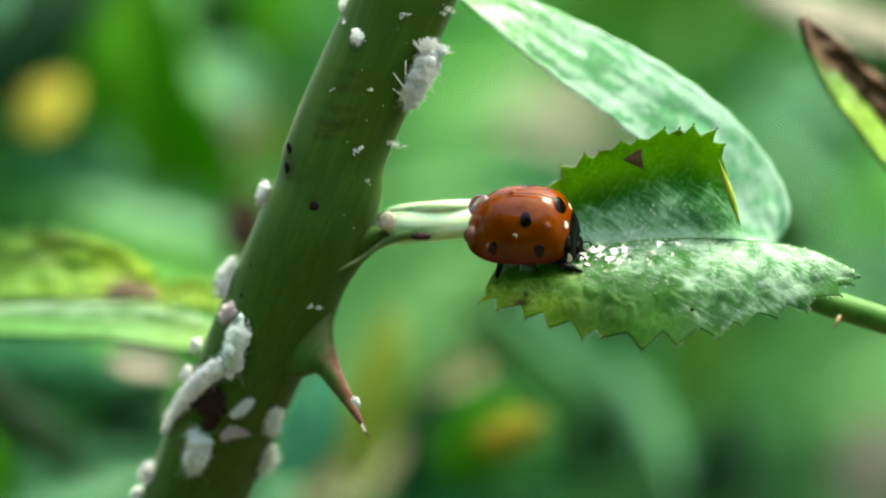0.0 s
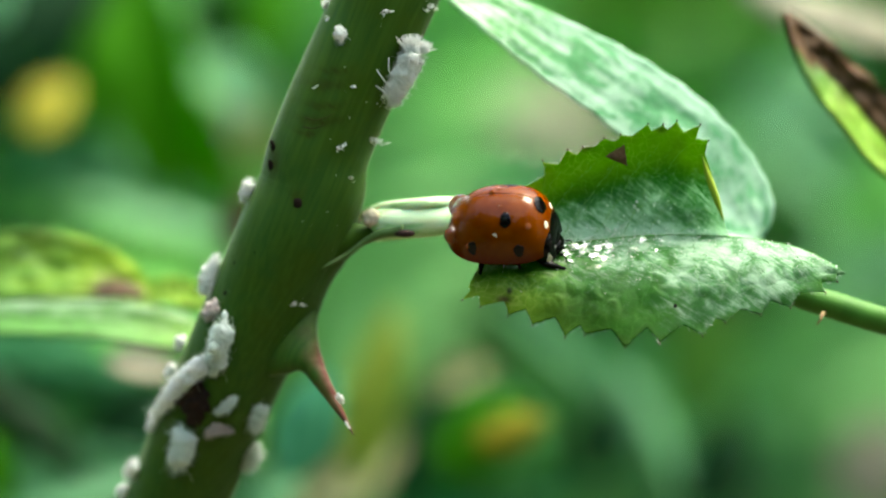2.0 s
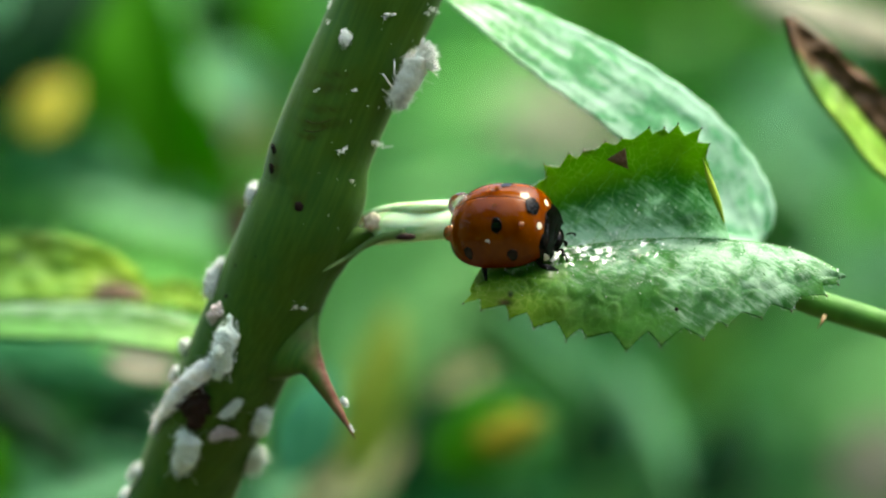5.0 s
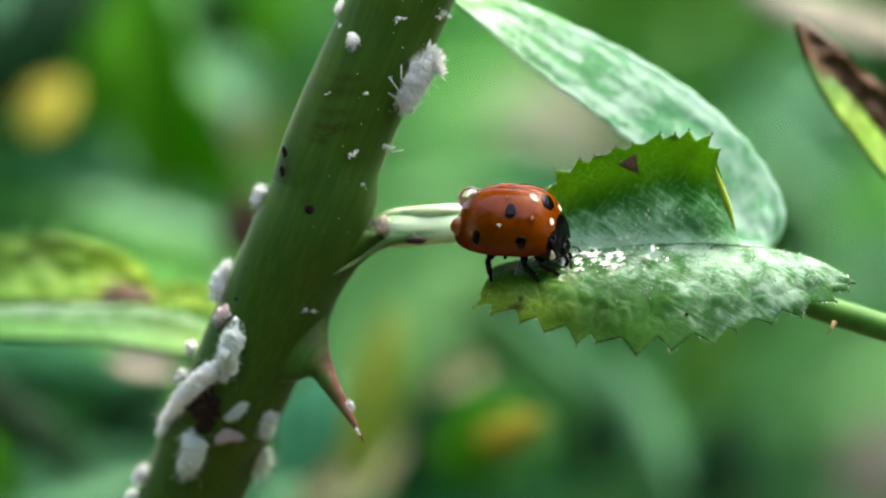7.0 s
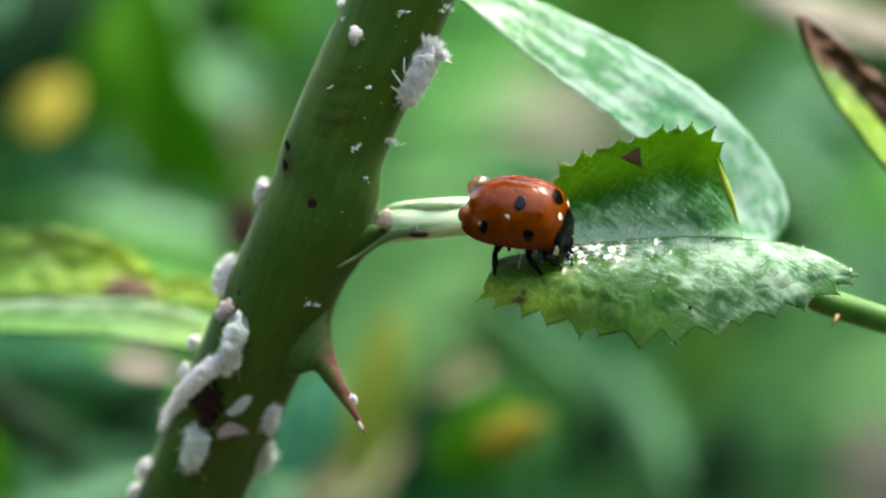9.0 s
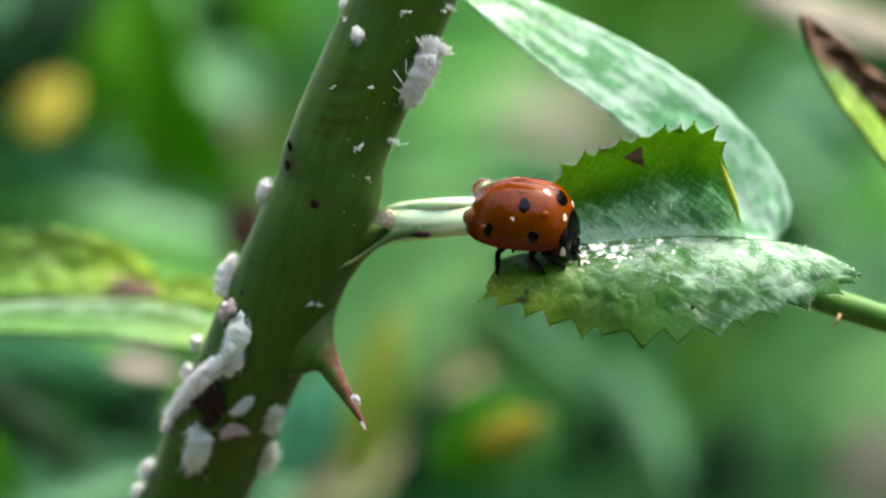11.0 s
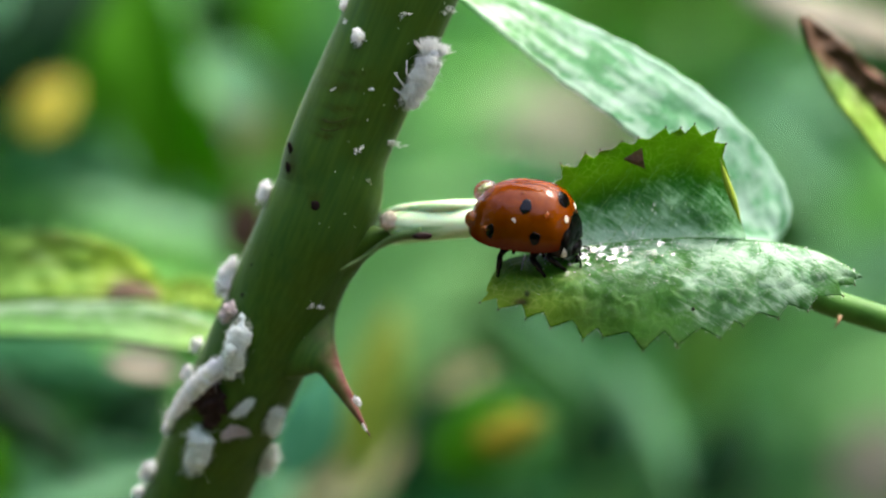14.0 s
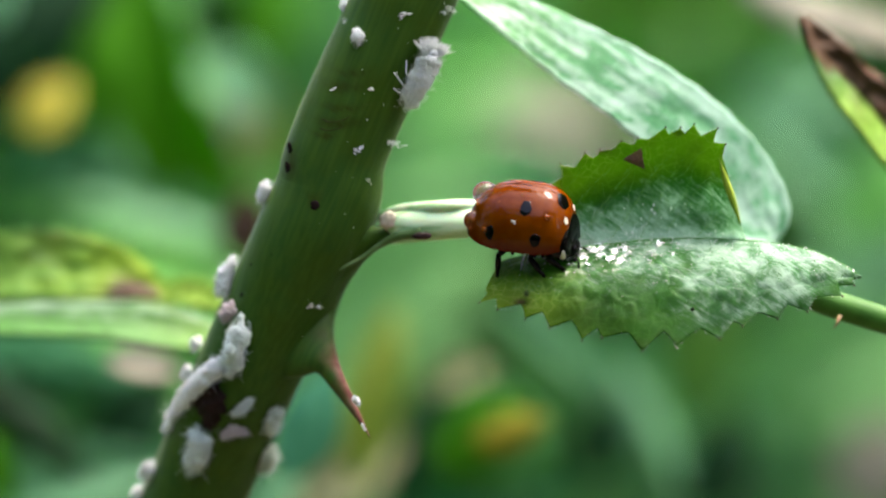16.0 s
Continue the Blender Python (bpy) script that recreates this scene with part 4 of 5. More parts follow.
def wool_data(spine, radii, seed, hairs=60, hair=0.35, rough=0.22):
    """A woolly body: lumps along a spine, covered in short wax threads."""
    rnd = random.Random(seed)
    pts = spline([tuple(p) for p in spine], max(6, len(spine) * 6))
    rr = spline([(r,) for r in radii], len(pts))[:, 0]
    sets = []
    core = spline([tuple(p) for p in spine], 60)
    first, last = Vector(core[0]) - Vector(core[1]), Vector(core[-1]) - Vector(core[-2])
    core = np.vstack([Vector(core[0]) + first.normalized() * rr[0] * 0.7, core, Vector(core[-1]) + last.normalized() * rr[-1] * 0.7])
    girth = np.interp(np.linspace(0, 1, 62), np.linspace(0, 1, len(rr)), rr) * np.array([math.sin(math.pi * min(0.5, 0.06 + 0.055 * min(i, 61 - i))) for i in range(62)])
    girth *= np.array([0.84 + 0.34 * noise.noise(Vector((i * 0.09, seed * 3.7, 0))) for i in range(62)])
    v, f = tube_data(core, girth, girth * 0.8, 40, (0.1, 1, 0.05))
    big = float(np.mean(rr)) * 0.87 * rough
    v = [Vector(a) + Vector(noise.noise_vector(Vector(a) * 1500)) * big + Vector(noise.noise_vector(Vector(a) * 4200)) * big * 0.5 + Vector(noise.noise_vector(Vector(a) * 11000)) * 0.025 * MM for a in v]
    sets.append((v, f))
    for k, (p, r) in enumerate(zip(pts, rr)):
        o = Vector((rnd.gauss(0, 1), rnd.gauss(-0.4, 0.5), rnd.gauss(0, 1))).normalized() * r * rnd.uniform(0.4, 0.8)
        w = r * rnd.uniform(0.25, 0.42)
        v, f = blob_data(Vector(p) + o, (w, w * 0.8, w * rnd.uniform(0.8, 1.5)), None, seed + k * 7, 0.4, 1.7, 2)
        sets.append(([Vector(a) + Vector(noise.noise_vector(Vector(a) * 9000)) * 0.05 * MM for a in v], f))
    for _ in range(hairs * 12):
        k = rnd.randrange(len(pts))
        o = Vector((rnd.gauss(0, 1), rnd.gauss(-0.5, 0.8), rnd.gauss(0, 1))).normalized()
        p = Vector(pts[k]) + o * rr[k] * 0.75
        bend = Vector((rnd.gauss(0, 1), rnd.gauss(0, 1), rnd.gauss(-0.3, 1)))
        l = hair * MM * rnd.uniform(0.15, 1.0) * min(1, float(np.mean(rr)) / (17 * UNIT))
        w = rnd.uniform(0.006, 0.013) * MM
        line = [p, p + (o + bend * 0.25) * l * 0.5, p + (o + bend * 0.7) * l]
        sets.append(tube_data(line, [w, w * 0.9, w * 0.4], [w, w * 0.9, w * 0.4], 4, (0.3, 0.9, 0.2), False))
    return join(*sets)


def woolly(spine, radii, material, label, seed, hairs=60, hair=0.3):
    pts = [on_cane(px, py, lift)[0] for px, py, lift in spine]
    at = sum(pts, Vector()) / len(pts)
    v, f = wool_data(pts, [r * UNIT for r in radii], seed, hairs, hair)
    ob = raw("wax_insect", v, f, material, None, at=at)
    tagged(ob, label, "mealybug", "wax insects on the cane")
    WOOL.append((ob, at))
    return ob


def build_wool():
    lab = "white woolly wax insect on the rose cane"
    woolly([(633, 58, 0.1), (634, 72, 0.1)], [11, 13], WAX, lab, 11, 40, 0.2)
    woolly([(610, 12, 0.15), (614, -2, 0.15)], [8, 9], WAX, lab, 12, 30, 0.2)
    woolly([(468, 352, 0.2), (476, 326, 0.2)], [11, 13], WAX, lab, 13, 50, 0.25)
    woolly([(402, 516, 0.3), (408, 490, 0.4), (420, 458, 0.3)], [14, 17, 9], WAX, lab, 14, 80, 0.3)
    woolly([(402, 560, 0.2), (414, 545, 0.3)], [15, 14], WAXP, "pinkish grey wax insect on the rose cane", 15, 40, 0.2)
    woolly([(414, 655, 0.4), (422, 615, 0.6), (433, 575, 0.5)], [20, 24, 21], WAXB, "grey-green woolly wax insect on the rose cane", 16, 90, 0.25)
    woolly([(308, 738, 0.3), (340, 702, 0.5), (371, 668, 0.6), (401, 638, 0.4)], [8, 19, 23, 16], WAX, "long white woolly wax insect beside a wound", 17, 130, 0.35)
    woolly([(345, 825, 0.4), (358, 790, 0.6), (355, 765, 0.4)], [20, 26, 18], WAXB, "grey-green woolly wax insect on the rose cane", 18, 110, 0.35)
    woolly([(412, 734, 0.3), (426, 726, 0.4), (441, 710, 0.3)], [6, 10, 9], WAXB, "ragged grey-green tuft of wax on the rose cane", 19, 110, 0.34)
    woolly([(396, 772, 0.45), (412, 764, 0.45), (430, 768, 0.45)], [8, 12, 8], WAXP, "pinkish grey wax insect on the rose cane", 20, 90, 0.3)
    woolly([(474, 760, 0.2), (484, 730, 0.2)], [18, 16], WAXB, "grey-green woolly wax insect on the rose cane", 21, 70, 0.3)
    woolly([(462, 832, 0.2), (474, 800, 0.2)], [17, 18], WAXB, "grey-green woolly wax insect on the rose cane", 22, 70, 0.3)
    woolly([(346, 618, 0.1), (352, 603, 0.1)], [10, 11], WAX, lab, 23, 30, 0.2)
    woolly([(330, 668, 0.1), (337, 652, 0.1)], [11, 10], WAX, lab, 24, 30, 0.2)
    woolly([(264, 842, 0.2), (272, 824, 0.2)], [15, 14], WAX, lab, 25, 50, 0.25)
    woolly([(246, 880, 0.2), (252, 864, 0.2)], [12, 10], WAX, lab, 26, 40, 0.25)
    woolly([(298, 760, 0.2), (306, 750, 0.2)], [10, 9], WAX, lab, 28, 30, 0.2)
    woolly([(695, -42, 1.6), (668, -46, 1.6)], [18, 16], WAX, lab, 29, 30, 0.2)
    # wax on the thorn's tip
    for px, py, r in ((628, 706, 7), (640, 752, 3)):
        at = V(px, py, 1.1 if py < 740 else 1.4)
        v, f = wool_data([at, at + Vector((0.2, 0, -0.35)) * MM], [r * UNIT, r * 0.7 * UNIT], px, 24, 0.2)
        ob = raw("wax_insect", v, f, WAX, None, at=at)
        tagged(ob, "small white wax insect on the thorn", "mealybug", "wax insects on the cane")
        WOOL.append((ob, at))
    # the large crawling one: body, legs and a tail tuft that bends
    at, out = on_cane(736, 120, 0.5)
    big = thing("wax_insect", at, "large white woolly wax insect with a feathery tail tuft", "mealybug", "wax insects on the cane")
    pts = [on_cane(*q)[0] for q in ((712, 186, 0.4), (720, 163, 0.7), (731, 136, 0.9), (741, 112, 0.8))]
    v, f = wool_data(pts, [19 * UNIT, 24 * UNIT, 26 * UNIT, 26 * UNIT], 31, 160, 0.26, 0.16)
    raw("body", v, f, WAX, big)
    for a, b, c in (((712, 170, 0.5), (700, 152, 0.6), (694, 130, 0.2)), ((718, 152, 0.6), (707, 136, 0.7), (714, 110, 0.3)), ((708, 184, 0.4), (700, 172, 0.5), (694, 158, 0.1))):
        tube("leg", [on_cane(*q)[0] for q in (a, b, c)], [0.045 * MM, 0.035 * MM, 0.02 * MM], [0.045 * MM, 0.035 * MM, 0.02 * MM], WAX, big, sides=8)
    root = on_cane(741, 114, 0.8)[0]
    rnd = random.Random(5)
    sets = [wool_data([root, root + Vector((0.15, -0.1, 0.45)) * MM], [0.55 * MM, 0.45 * MM], 6, 60, 0.3)]
    for lobe in range(9):
        a = -0.45 + 0.17 * lobe + rnd.gauss(0, 0.06)
        long = rnd.uniform(0.65, 1.15)
        tilt = rnd.gauss(-0.15, 0.25)
        for k in range(110):
            b = a + rnd.gauss(0, 0.14)
            o = Vector((math.sin(b), tilt + rnd.gauss(0, 0.14), math.cos(b))).normalized()
            l = long * rnd.uniform(0.6, 1.05) * MM
            side = Vector((rnd.gauss(0, 0.12), rnd.gauss(0, 0.12), rnd.gauss(0, 0.1)))
            p = root + Vector((0.3 * math.sin(a) + rnd.gauss(0.1, 0.12), rnd.gauss(-0.05, 0.15), 0.2)) * MM
            w = rnd.uniform(0.02, 0.04) * MM
            sets.append(tube_data([p, p + (o + side * 0.3) * l * 0.55, p + (o + side) * l], [w, w * 1.2, w * 0.5], [w, w * 1.2, w * 0.5], 4, (0.3, 0.9, 0.2), False))
    v, f = join(*sets)
    tuft = raw("tail_tuft", v, f, WAX, big, "feathery white wax tuft", at=root)
    WOOL.append((big, at))
    return tuft, root - at


def build_flecks(stem, g, gh):
    """Specks of shed wax on the cane and on the leaflet."""
    rnd = random.Random(9)
    sets = []
    for px, py, r in ((790, 18, 6), (783, 24, 4), (800, 22, 4), (714, 26, 5), (708, 32, 3), (694, 258, 8), (688, 254, 5), (655, 160, 4), (590, 160, 4), (628, 268, 5), (636, 264, 4), (650, 320, 3),
                      (610, 40, 4), (562, 545, 5), (452, 618, 4), (548, 543, 5)):
        p, o = on_cane(px, py, 0.02)
        for _ in range(r * 3):
            w = rnd.uniform(0.5, 1.3) * UNIT
            q = p + Vector((rnd.gauss(0, 0.7), 0, rnd.gauss(0, 0.4))) * r * UNIT
            e = q + Vector((rnd.gauss(0.5, 0.5), rnd.gauss(-0.2, 0.2), rnd.gauss(0.25, 0.4))) * r * UNIT
            sets.append(tube_data([q, q.lerp(e, 0.5) + Vector((0, 0, 0.4 * w)), e], [w, w * 1.3, w * 0.4], [w, w, w * 0.4], 5, (0.2, 0.9, 0.3)))
    for _ in range(70):
        py = rnd.uniform(-20, 860)
        px = cane_at(py)[0] + rnd.uniform(-0.8, 0.95) * 92
        p, o = on_cane(px, py, 0.0)
        r = rnd.uniform(0.3, 0.8) * UNIT
        sets.append(blob_data(p, (r, r, r * rnd.uniform(1, 3)), None, int(px), 0.4, 2, 1))
    ob = raw("wax_dust", *join(*sets), WAX, stem, "scattered specks of white wax")
    tagged(ob, kind="stuff")
    return ob


def build_dust(lo, hi, g, gh):
    rnd = random.Random(19)
    sets, wet = [], []
    for _ in range(420):
        u, v = min(0.97, max(0.12, rnd.gauss(0.5, 0.25))), min(0.9, abs(rnd.gauss(0.12, 0.22)))
        p = g[int(u * (g.shape[0] - 1)), int(v * (g.shape[1] - 1))] + np.array((0, -0.06, 0.1)) * MM
        r = rnd.uniform(0.4, 1.1) * UNIT
        sets.append(blob_data(p, (r * rnd.uniform(1, 2), r, r), None, int(u * 999), 0.4, 2, 1))
    ob = raw("wax_dust", *join(*sets), WAX, lo, "specks of white wax")
    tagged(ob, kind="stuff")
    sets = []
    for _ in range(60):
        u, v = rnd.uniform(0.1, 0.95), min(0.6, abs(rnd.gauss(0.1, 0.2)))
        p = gh[int(u * (gh.shape[0] - 1)), int(v * (gh.shape[1] - 1))] + np.array((0, -0.12, 0)) * MM
        r = rnd.uniform(0.5, 1.8) * UNIT
        sets.append(blob_data(p, (r, r, r * rnd.uniform(1, 2.2)), None, int(u * 999), 0.4, 2, 1))
    for px, py in ((1152, 372), (1158, 378), (1156, 364), (1118, 412), (1108, 414)):
        sets.append(blob_data(on_grid(gh, px, py, 0.1), (2.4 * UNIT, 2 * UNIT, 4 * UNIT), None, px, 0.4, 2, 1))
    ob = raw("wax_dust", *join(*sets), WAX, hi, "specks of white wax")
    tagged(ob, kind="stuff")
    # chewed wet film where the beetle feeds, its glints put into white, sun-tilted patches
    for k in range(95):
        u, v = min(0.5, max(0.2, rnd.gauss(0.35, 0.08))), min(0.5, abs(rnd.gauss(0.17, 0.08)))
        p = g[int(u * (g.shape[0] - 1)), int(v * (g.shape[1] - 1))] + np.array((0, -0.05, 0.08)) * MM
        r = rnd.uniform(1.5, 6) * UNIT
        up = Vector((0.25 + rnd.gauss(0, 0.12), -0.67 + rnd.gauss(0, 0.1), 0.7)).normalized()
        turn = Matrix.Rotation(rnd.gauss(0.2, 0.5), 3, up) @ up.to_track_quat("Z", "X").to_matrix()
        wet.append(blob_data(p, (r * rnd.uniform(0.4, 0.9), r * rnd.uniform(1.2, 2.8), r * 0.07), turn, k, 0.8, 1.9, 3))
    ob = raw("water_film", *join(*wet), GLINT_WAX, lo, "wet glistening film of water and wax")
    tagged(ob, kind="stuff")


def build_threads(hi, gh):
    """Fine loose wax threads along the fold."""
    rnd = random.Random(77)
    sets = []
    for _ in range(420):
        u, v = min(0.97, max(0.03, rnd.gauss(0.35, 0.3))), min(0.4, abs(rnd.gauss(0.0, 0.08)))
        p = Vector(gh[int(u * (gh.shape[0] - 1)), int(v * (gh.shape[1] - 1))]) + Vector((0, -0.15, 0)) * MM
        o = Vector((rnd.gauss(0.4, 0.8), rnd.gauss(-0.3, 0.4), rnd.gauss(0.3, 0.5))).normalized()
        l = rnd.uniform(0.2, 0.6) * MM
        bend = Vector((rnd.gauss(0, 0.5), rnd.gauss(0, 0.4), rnd.gauss(0, 0.5)))
        w = rnd.uniform(0.006, 0.014) * MM
        sets.append(tube_data([p, p + (o + bend * 0.3) * l * 0.5, p + (o + bend) * l], [w, w, w * 0.5], [w, w, w * 0.5], 4, (0.3, 0.9, 0.2)))
    tagged(raw("wax_threads", *join(*sets), WAX, hi, "fine loose white wax threads"), kind="stuff")


def build_hairs(lo, g, seed):
    """Short pale hairs along a toothed edge."""
    rnd = random.Random(seed)
    sets = []
    nu, nv = g.shape[:2]
    for _ in range(160):
        i = rnd.randrange(4, nu - 4)
        p = Vector(g[i, nv - 1])
        out = (p - Vector(g[i, nv - 8])).normalized()
        o = (out + Vector((rnd.gauss(0.2, 0.4), rnd.gauss(0, 0.3), rnd.gauss(-0.1, 0.3)))).normalized()
        l = rnd.uniform(0.08, 0.26) * MM
        w = rnd.uniform(0.003, 0.007) * MM
        sets.append(tube_data([p, p + o * l * 0.5, p + (o + Vector((0.2, 0, 0))) * l], [w, w, w * 0.4], [w, w, w * 0.4], 4, (0.3, 0.9, 0.2), False))
    tagged(raw("leaf_hairs", *join(*sets), WAXB, lo, "short pale leaf hairs"), kind="stuff")


# ---- blurred plants beyond ----
def far_blade(seed, fold):
    """A unit leaf along +x, facing +z."""
    nu, nv = 40, 13
    grid = np.zeros((nu, nv, 3))
    for i in range(nu):
        u = i / (nu - 1)
        w = 0.5 * math.sin(math.pi * u ** 0.85) ** 0.8 + 0.004
        w *= 1 + 0.06 * teeth(min(u, 0.999), 14, seed)
        for j in range(nv):
            v = 2 * j / (nv - 1) - 1
            z = fold * abs(v) * w - 0.25 * (u - 0.4) ** 2 + 0.03 * noise.noise(Vector((u * 4, v * 3, seed)))
            grid[i, j] = (u - 0.5, v * w, z)
    return sheet_data(grid, 0.006)


BLADES = [far_blade(k, f) for k, f in ((1, 0.2), (2, 0.35), (3, -0.15))]
MESHES = {}


def far_leaf(parent, px, py, length, width, angle, d, tone, tilt=25):
    k = UNIT * (REACH + d * MM) / REACH
    key = (tone, int(px + py) % 3)
    if key not in MESHES:
        v, f = BLADES[key[1]]
        me = bpy.data.meshes.new("leaf")
        me.from_pydata(v.tolist(), [], f)
        me.materials.append(FAR[tone])
        me.polygons.foreach_set("use_smooth", np.ones(len(me.polygons), bool))
        MESHES[key] = me
    ob = new("leaf", MESHES[key])
    a = radians(angle)
    ex = Vector((math.cos(a), 0, math.sin(a)))
    n = Matrix.Rotation(radians(-tilt), 3, Vector((1, 0, 0))) @ Vector((0, -1, 0))
    n = (n - ex * n.dot(ex)).normalized()
    ey = n.cross(ex)
    m = Matrix((ex, ey, n)).transposed().to_4x4()
    ob.parent = parent
    ob.matrix_basis = Matrix.Translation(V(px, py, d) - HOME[parent.name]) @ m @ Matrix.Diagonal((length * k, width * k, length * k, 1))
    base = V(px, py, d) - ex * length * k * 0.48
    return base


def far_plant(name, stem_px, d, label, leaves, tone="mid", width=9):
    """A blurred plant: a stem from the ground and the leaves that it carries."""
    top = V(stem_px, 60, d)
    at = Vector((top.x, top.y, 0))
    ob = thing(name, at, label, "plant", "plants beyond the rose cane")
    pts = [at, at.lerp(top, 0.5) + Vector((0.004, 0.003, 0)), V(stem_px, 700, d), top]
    r = width * UNIT
    tube("stem", pts, [r * 1.5, r * 1.3, r, r * 0.6], [r * 1.5, r * 1.3, r, r * 0.6], FAR["mid"], ob, sides=8)
    for q in leaves:
        base = far_leaf(ob, *q)
        foot = Vector((at.x + (top.x - at.x), top.y, base.z - 0.012))
        mid = base.lerp(foot, 0.5) + Vector((0, 0.004, 0.004))
        tube("stalk", [foot, mid, base], [r * 0.4, r * 0.3, r * 0.25], [r * 0.4, r * 0.3, r * 0.25], FAR["mid"], ob, sides=6)
    return ob


def build_far():
    far_plant("leafy_shrub", 200, 170, "blurred shrub with bright and dark green leaves", [
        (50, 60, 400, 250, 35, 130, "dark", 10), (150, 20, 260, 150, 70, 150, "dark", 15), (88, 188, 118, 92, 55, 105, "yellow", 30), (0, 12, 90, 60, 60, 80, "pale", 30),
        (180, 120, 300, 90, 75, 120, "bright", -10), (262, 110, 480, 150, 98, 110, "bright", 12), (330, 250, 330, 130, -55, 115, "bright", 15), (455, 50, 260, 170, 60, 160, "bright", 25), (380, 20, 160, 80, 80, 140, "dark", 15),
        (270, 360, 420, 150, -16, 120, "pale", 30), (110, 275, 240, 90, 5, 120, "teal", 10), (60, 370, 240, 90, 15, 150, "mid", 25),
        (420, 150, 170, 110, -40, 130, "pale", 30), (405, 225, 190, 90, 70, 140, "beige", 30), (465, 235, 170, 60, 75, 150, "ochre", 5),
        (560, 120, 380, 260, 100, 280, "mid", 25)])
    far_plant("leafy_shrub", 120, 150, "blurred shrub with bluish green leaves", [
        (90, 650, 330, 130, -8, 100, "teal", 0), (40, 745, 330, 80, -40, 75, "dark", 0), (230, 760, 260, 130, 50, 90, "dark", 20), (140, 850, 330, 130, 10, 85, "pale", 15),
        (255, 645, 130, 66, -8, 48, "beige", 30), (330, 850, 200, 120, 60, 110, "teal", 15), (433, 400, 130, 90, 80, 80, "brown", 10), (6, 840, 160, 44, -75, 60, "bright", 30),
        (330, 640, 260, 110, 40, 190, "mid", 20)])
    far_plant("yellowing_shrub", 700, 220, "blurred shrub with yellowing leaves", [
        (548, 750, 210, 110, 68, 50, "aqua", 0), (480, 870, 170, 80, 40, 60, "pale", 25), (665, 700, 330, 100, 78, 90, "ochre", 20), (605, 835, 240, 150, 30, 100, "tan", 15),
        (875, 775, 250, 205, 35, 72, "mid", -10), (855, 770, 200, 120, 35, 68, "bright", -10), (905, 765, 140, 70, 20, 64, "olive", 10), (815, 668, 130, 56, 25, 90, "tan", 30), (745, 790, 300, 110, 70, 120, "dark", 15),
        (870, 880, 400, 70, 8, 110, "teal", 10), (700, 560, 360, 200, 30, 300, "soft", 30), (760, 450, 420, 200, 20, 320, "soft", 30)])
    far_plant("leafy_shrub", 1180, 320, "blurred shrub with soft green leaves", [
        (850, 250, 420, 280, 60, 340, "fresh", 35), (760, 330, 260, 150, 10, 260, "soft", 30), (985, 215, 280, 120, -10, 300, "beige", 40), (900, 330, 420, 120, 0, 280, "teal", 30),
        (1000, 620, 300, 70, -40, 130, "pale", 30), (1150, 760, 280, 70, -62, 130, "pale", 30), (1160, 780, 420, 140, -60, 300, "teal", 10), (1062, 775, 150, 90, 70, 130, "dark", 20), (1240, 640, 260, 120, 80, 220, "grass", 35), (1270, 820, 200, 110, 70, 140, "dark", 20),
        (1270, 30, 560, 170, 4, 200, "grass", 35), (1100, 20, 300, 150, 0, 220, "grass", 30), (1400, 190, 260, 130, 30, 260, "pale", 35), (1350, 760, 420, 110, -55, 330, "pale", 10), (1440, 650, 360, 180, 40, 300, "mid", 30)])
    far_plant("leafy_shrub", 1500, 260, "blurred shrub with pale and withered leaves", [
        (1470, 330, 420, 150, -42, 220, "pale", 30), (1560, 330, 260, 130, 60, 200, "fresh", 10), (1500, 14, 400, 130, -15, 70, "beige", 55), (1380, 230, 320, 170, 60, 280, "soft", 30),
        (1560, 830, 200, 150, 60, 180, "beige", 0), (1500, 660, 320, 180, 30, 260, "soft", 20), (1560, 470, 260, 130, 10, 280, "pale", 20)])


def low_blade():
    grid = np.zeros((8, 5, 3))
    for i in range(8):
        u = i / 7
        w = 0.31 * math.sin(math.pi * u ** 0.85) ** 0.8 + 0.004
        for j in range(5):
            v = j / 2 - 1
            grid[i, j] = (u - 0.5, v * w, 0.2 * abs(v) * w - 0.25 * (u - 0.4) ** 2)
    return sheet_data(grid, 0.006)


def mass(name, label, rnd, tones, place):
    """Loose leaves past counting, joined by tone."""
    base_v, base_f = low_blade()
    for tone, count in tones:
        verts, faces = [], []
        for _ in range(count):
            c, size = place(rnd)
            rot = Euler((rnd.gauss(0.9, 0.5), rnd.gauss(0, 0.6), rnd.uniform(-3.1, 3.1))).to_matrix()
            k = len(verts)
            verts += (base_v @ (np.array(rot) * size).T + np.array(c)).tolist()
            faces += [[i + k for i in f] for f in base_f]
        tagged(raw(name, verts, faces, FAR[tone]), label, "foliage", kind="stuff")


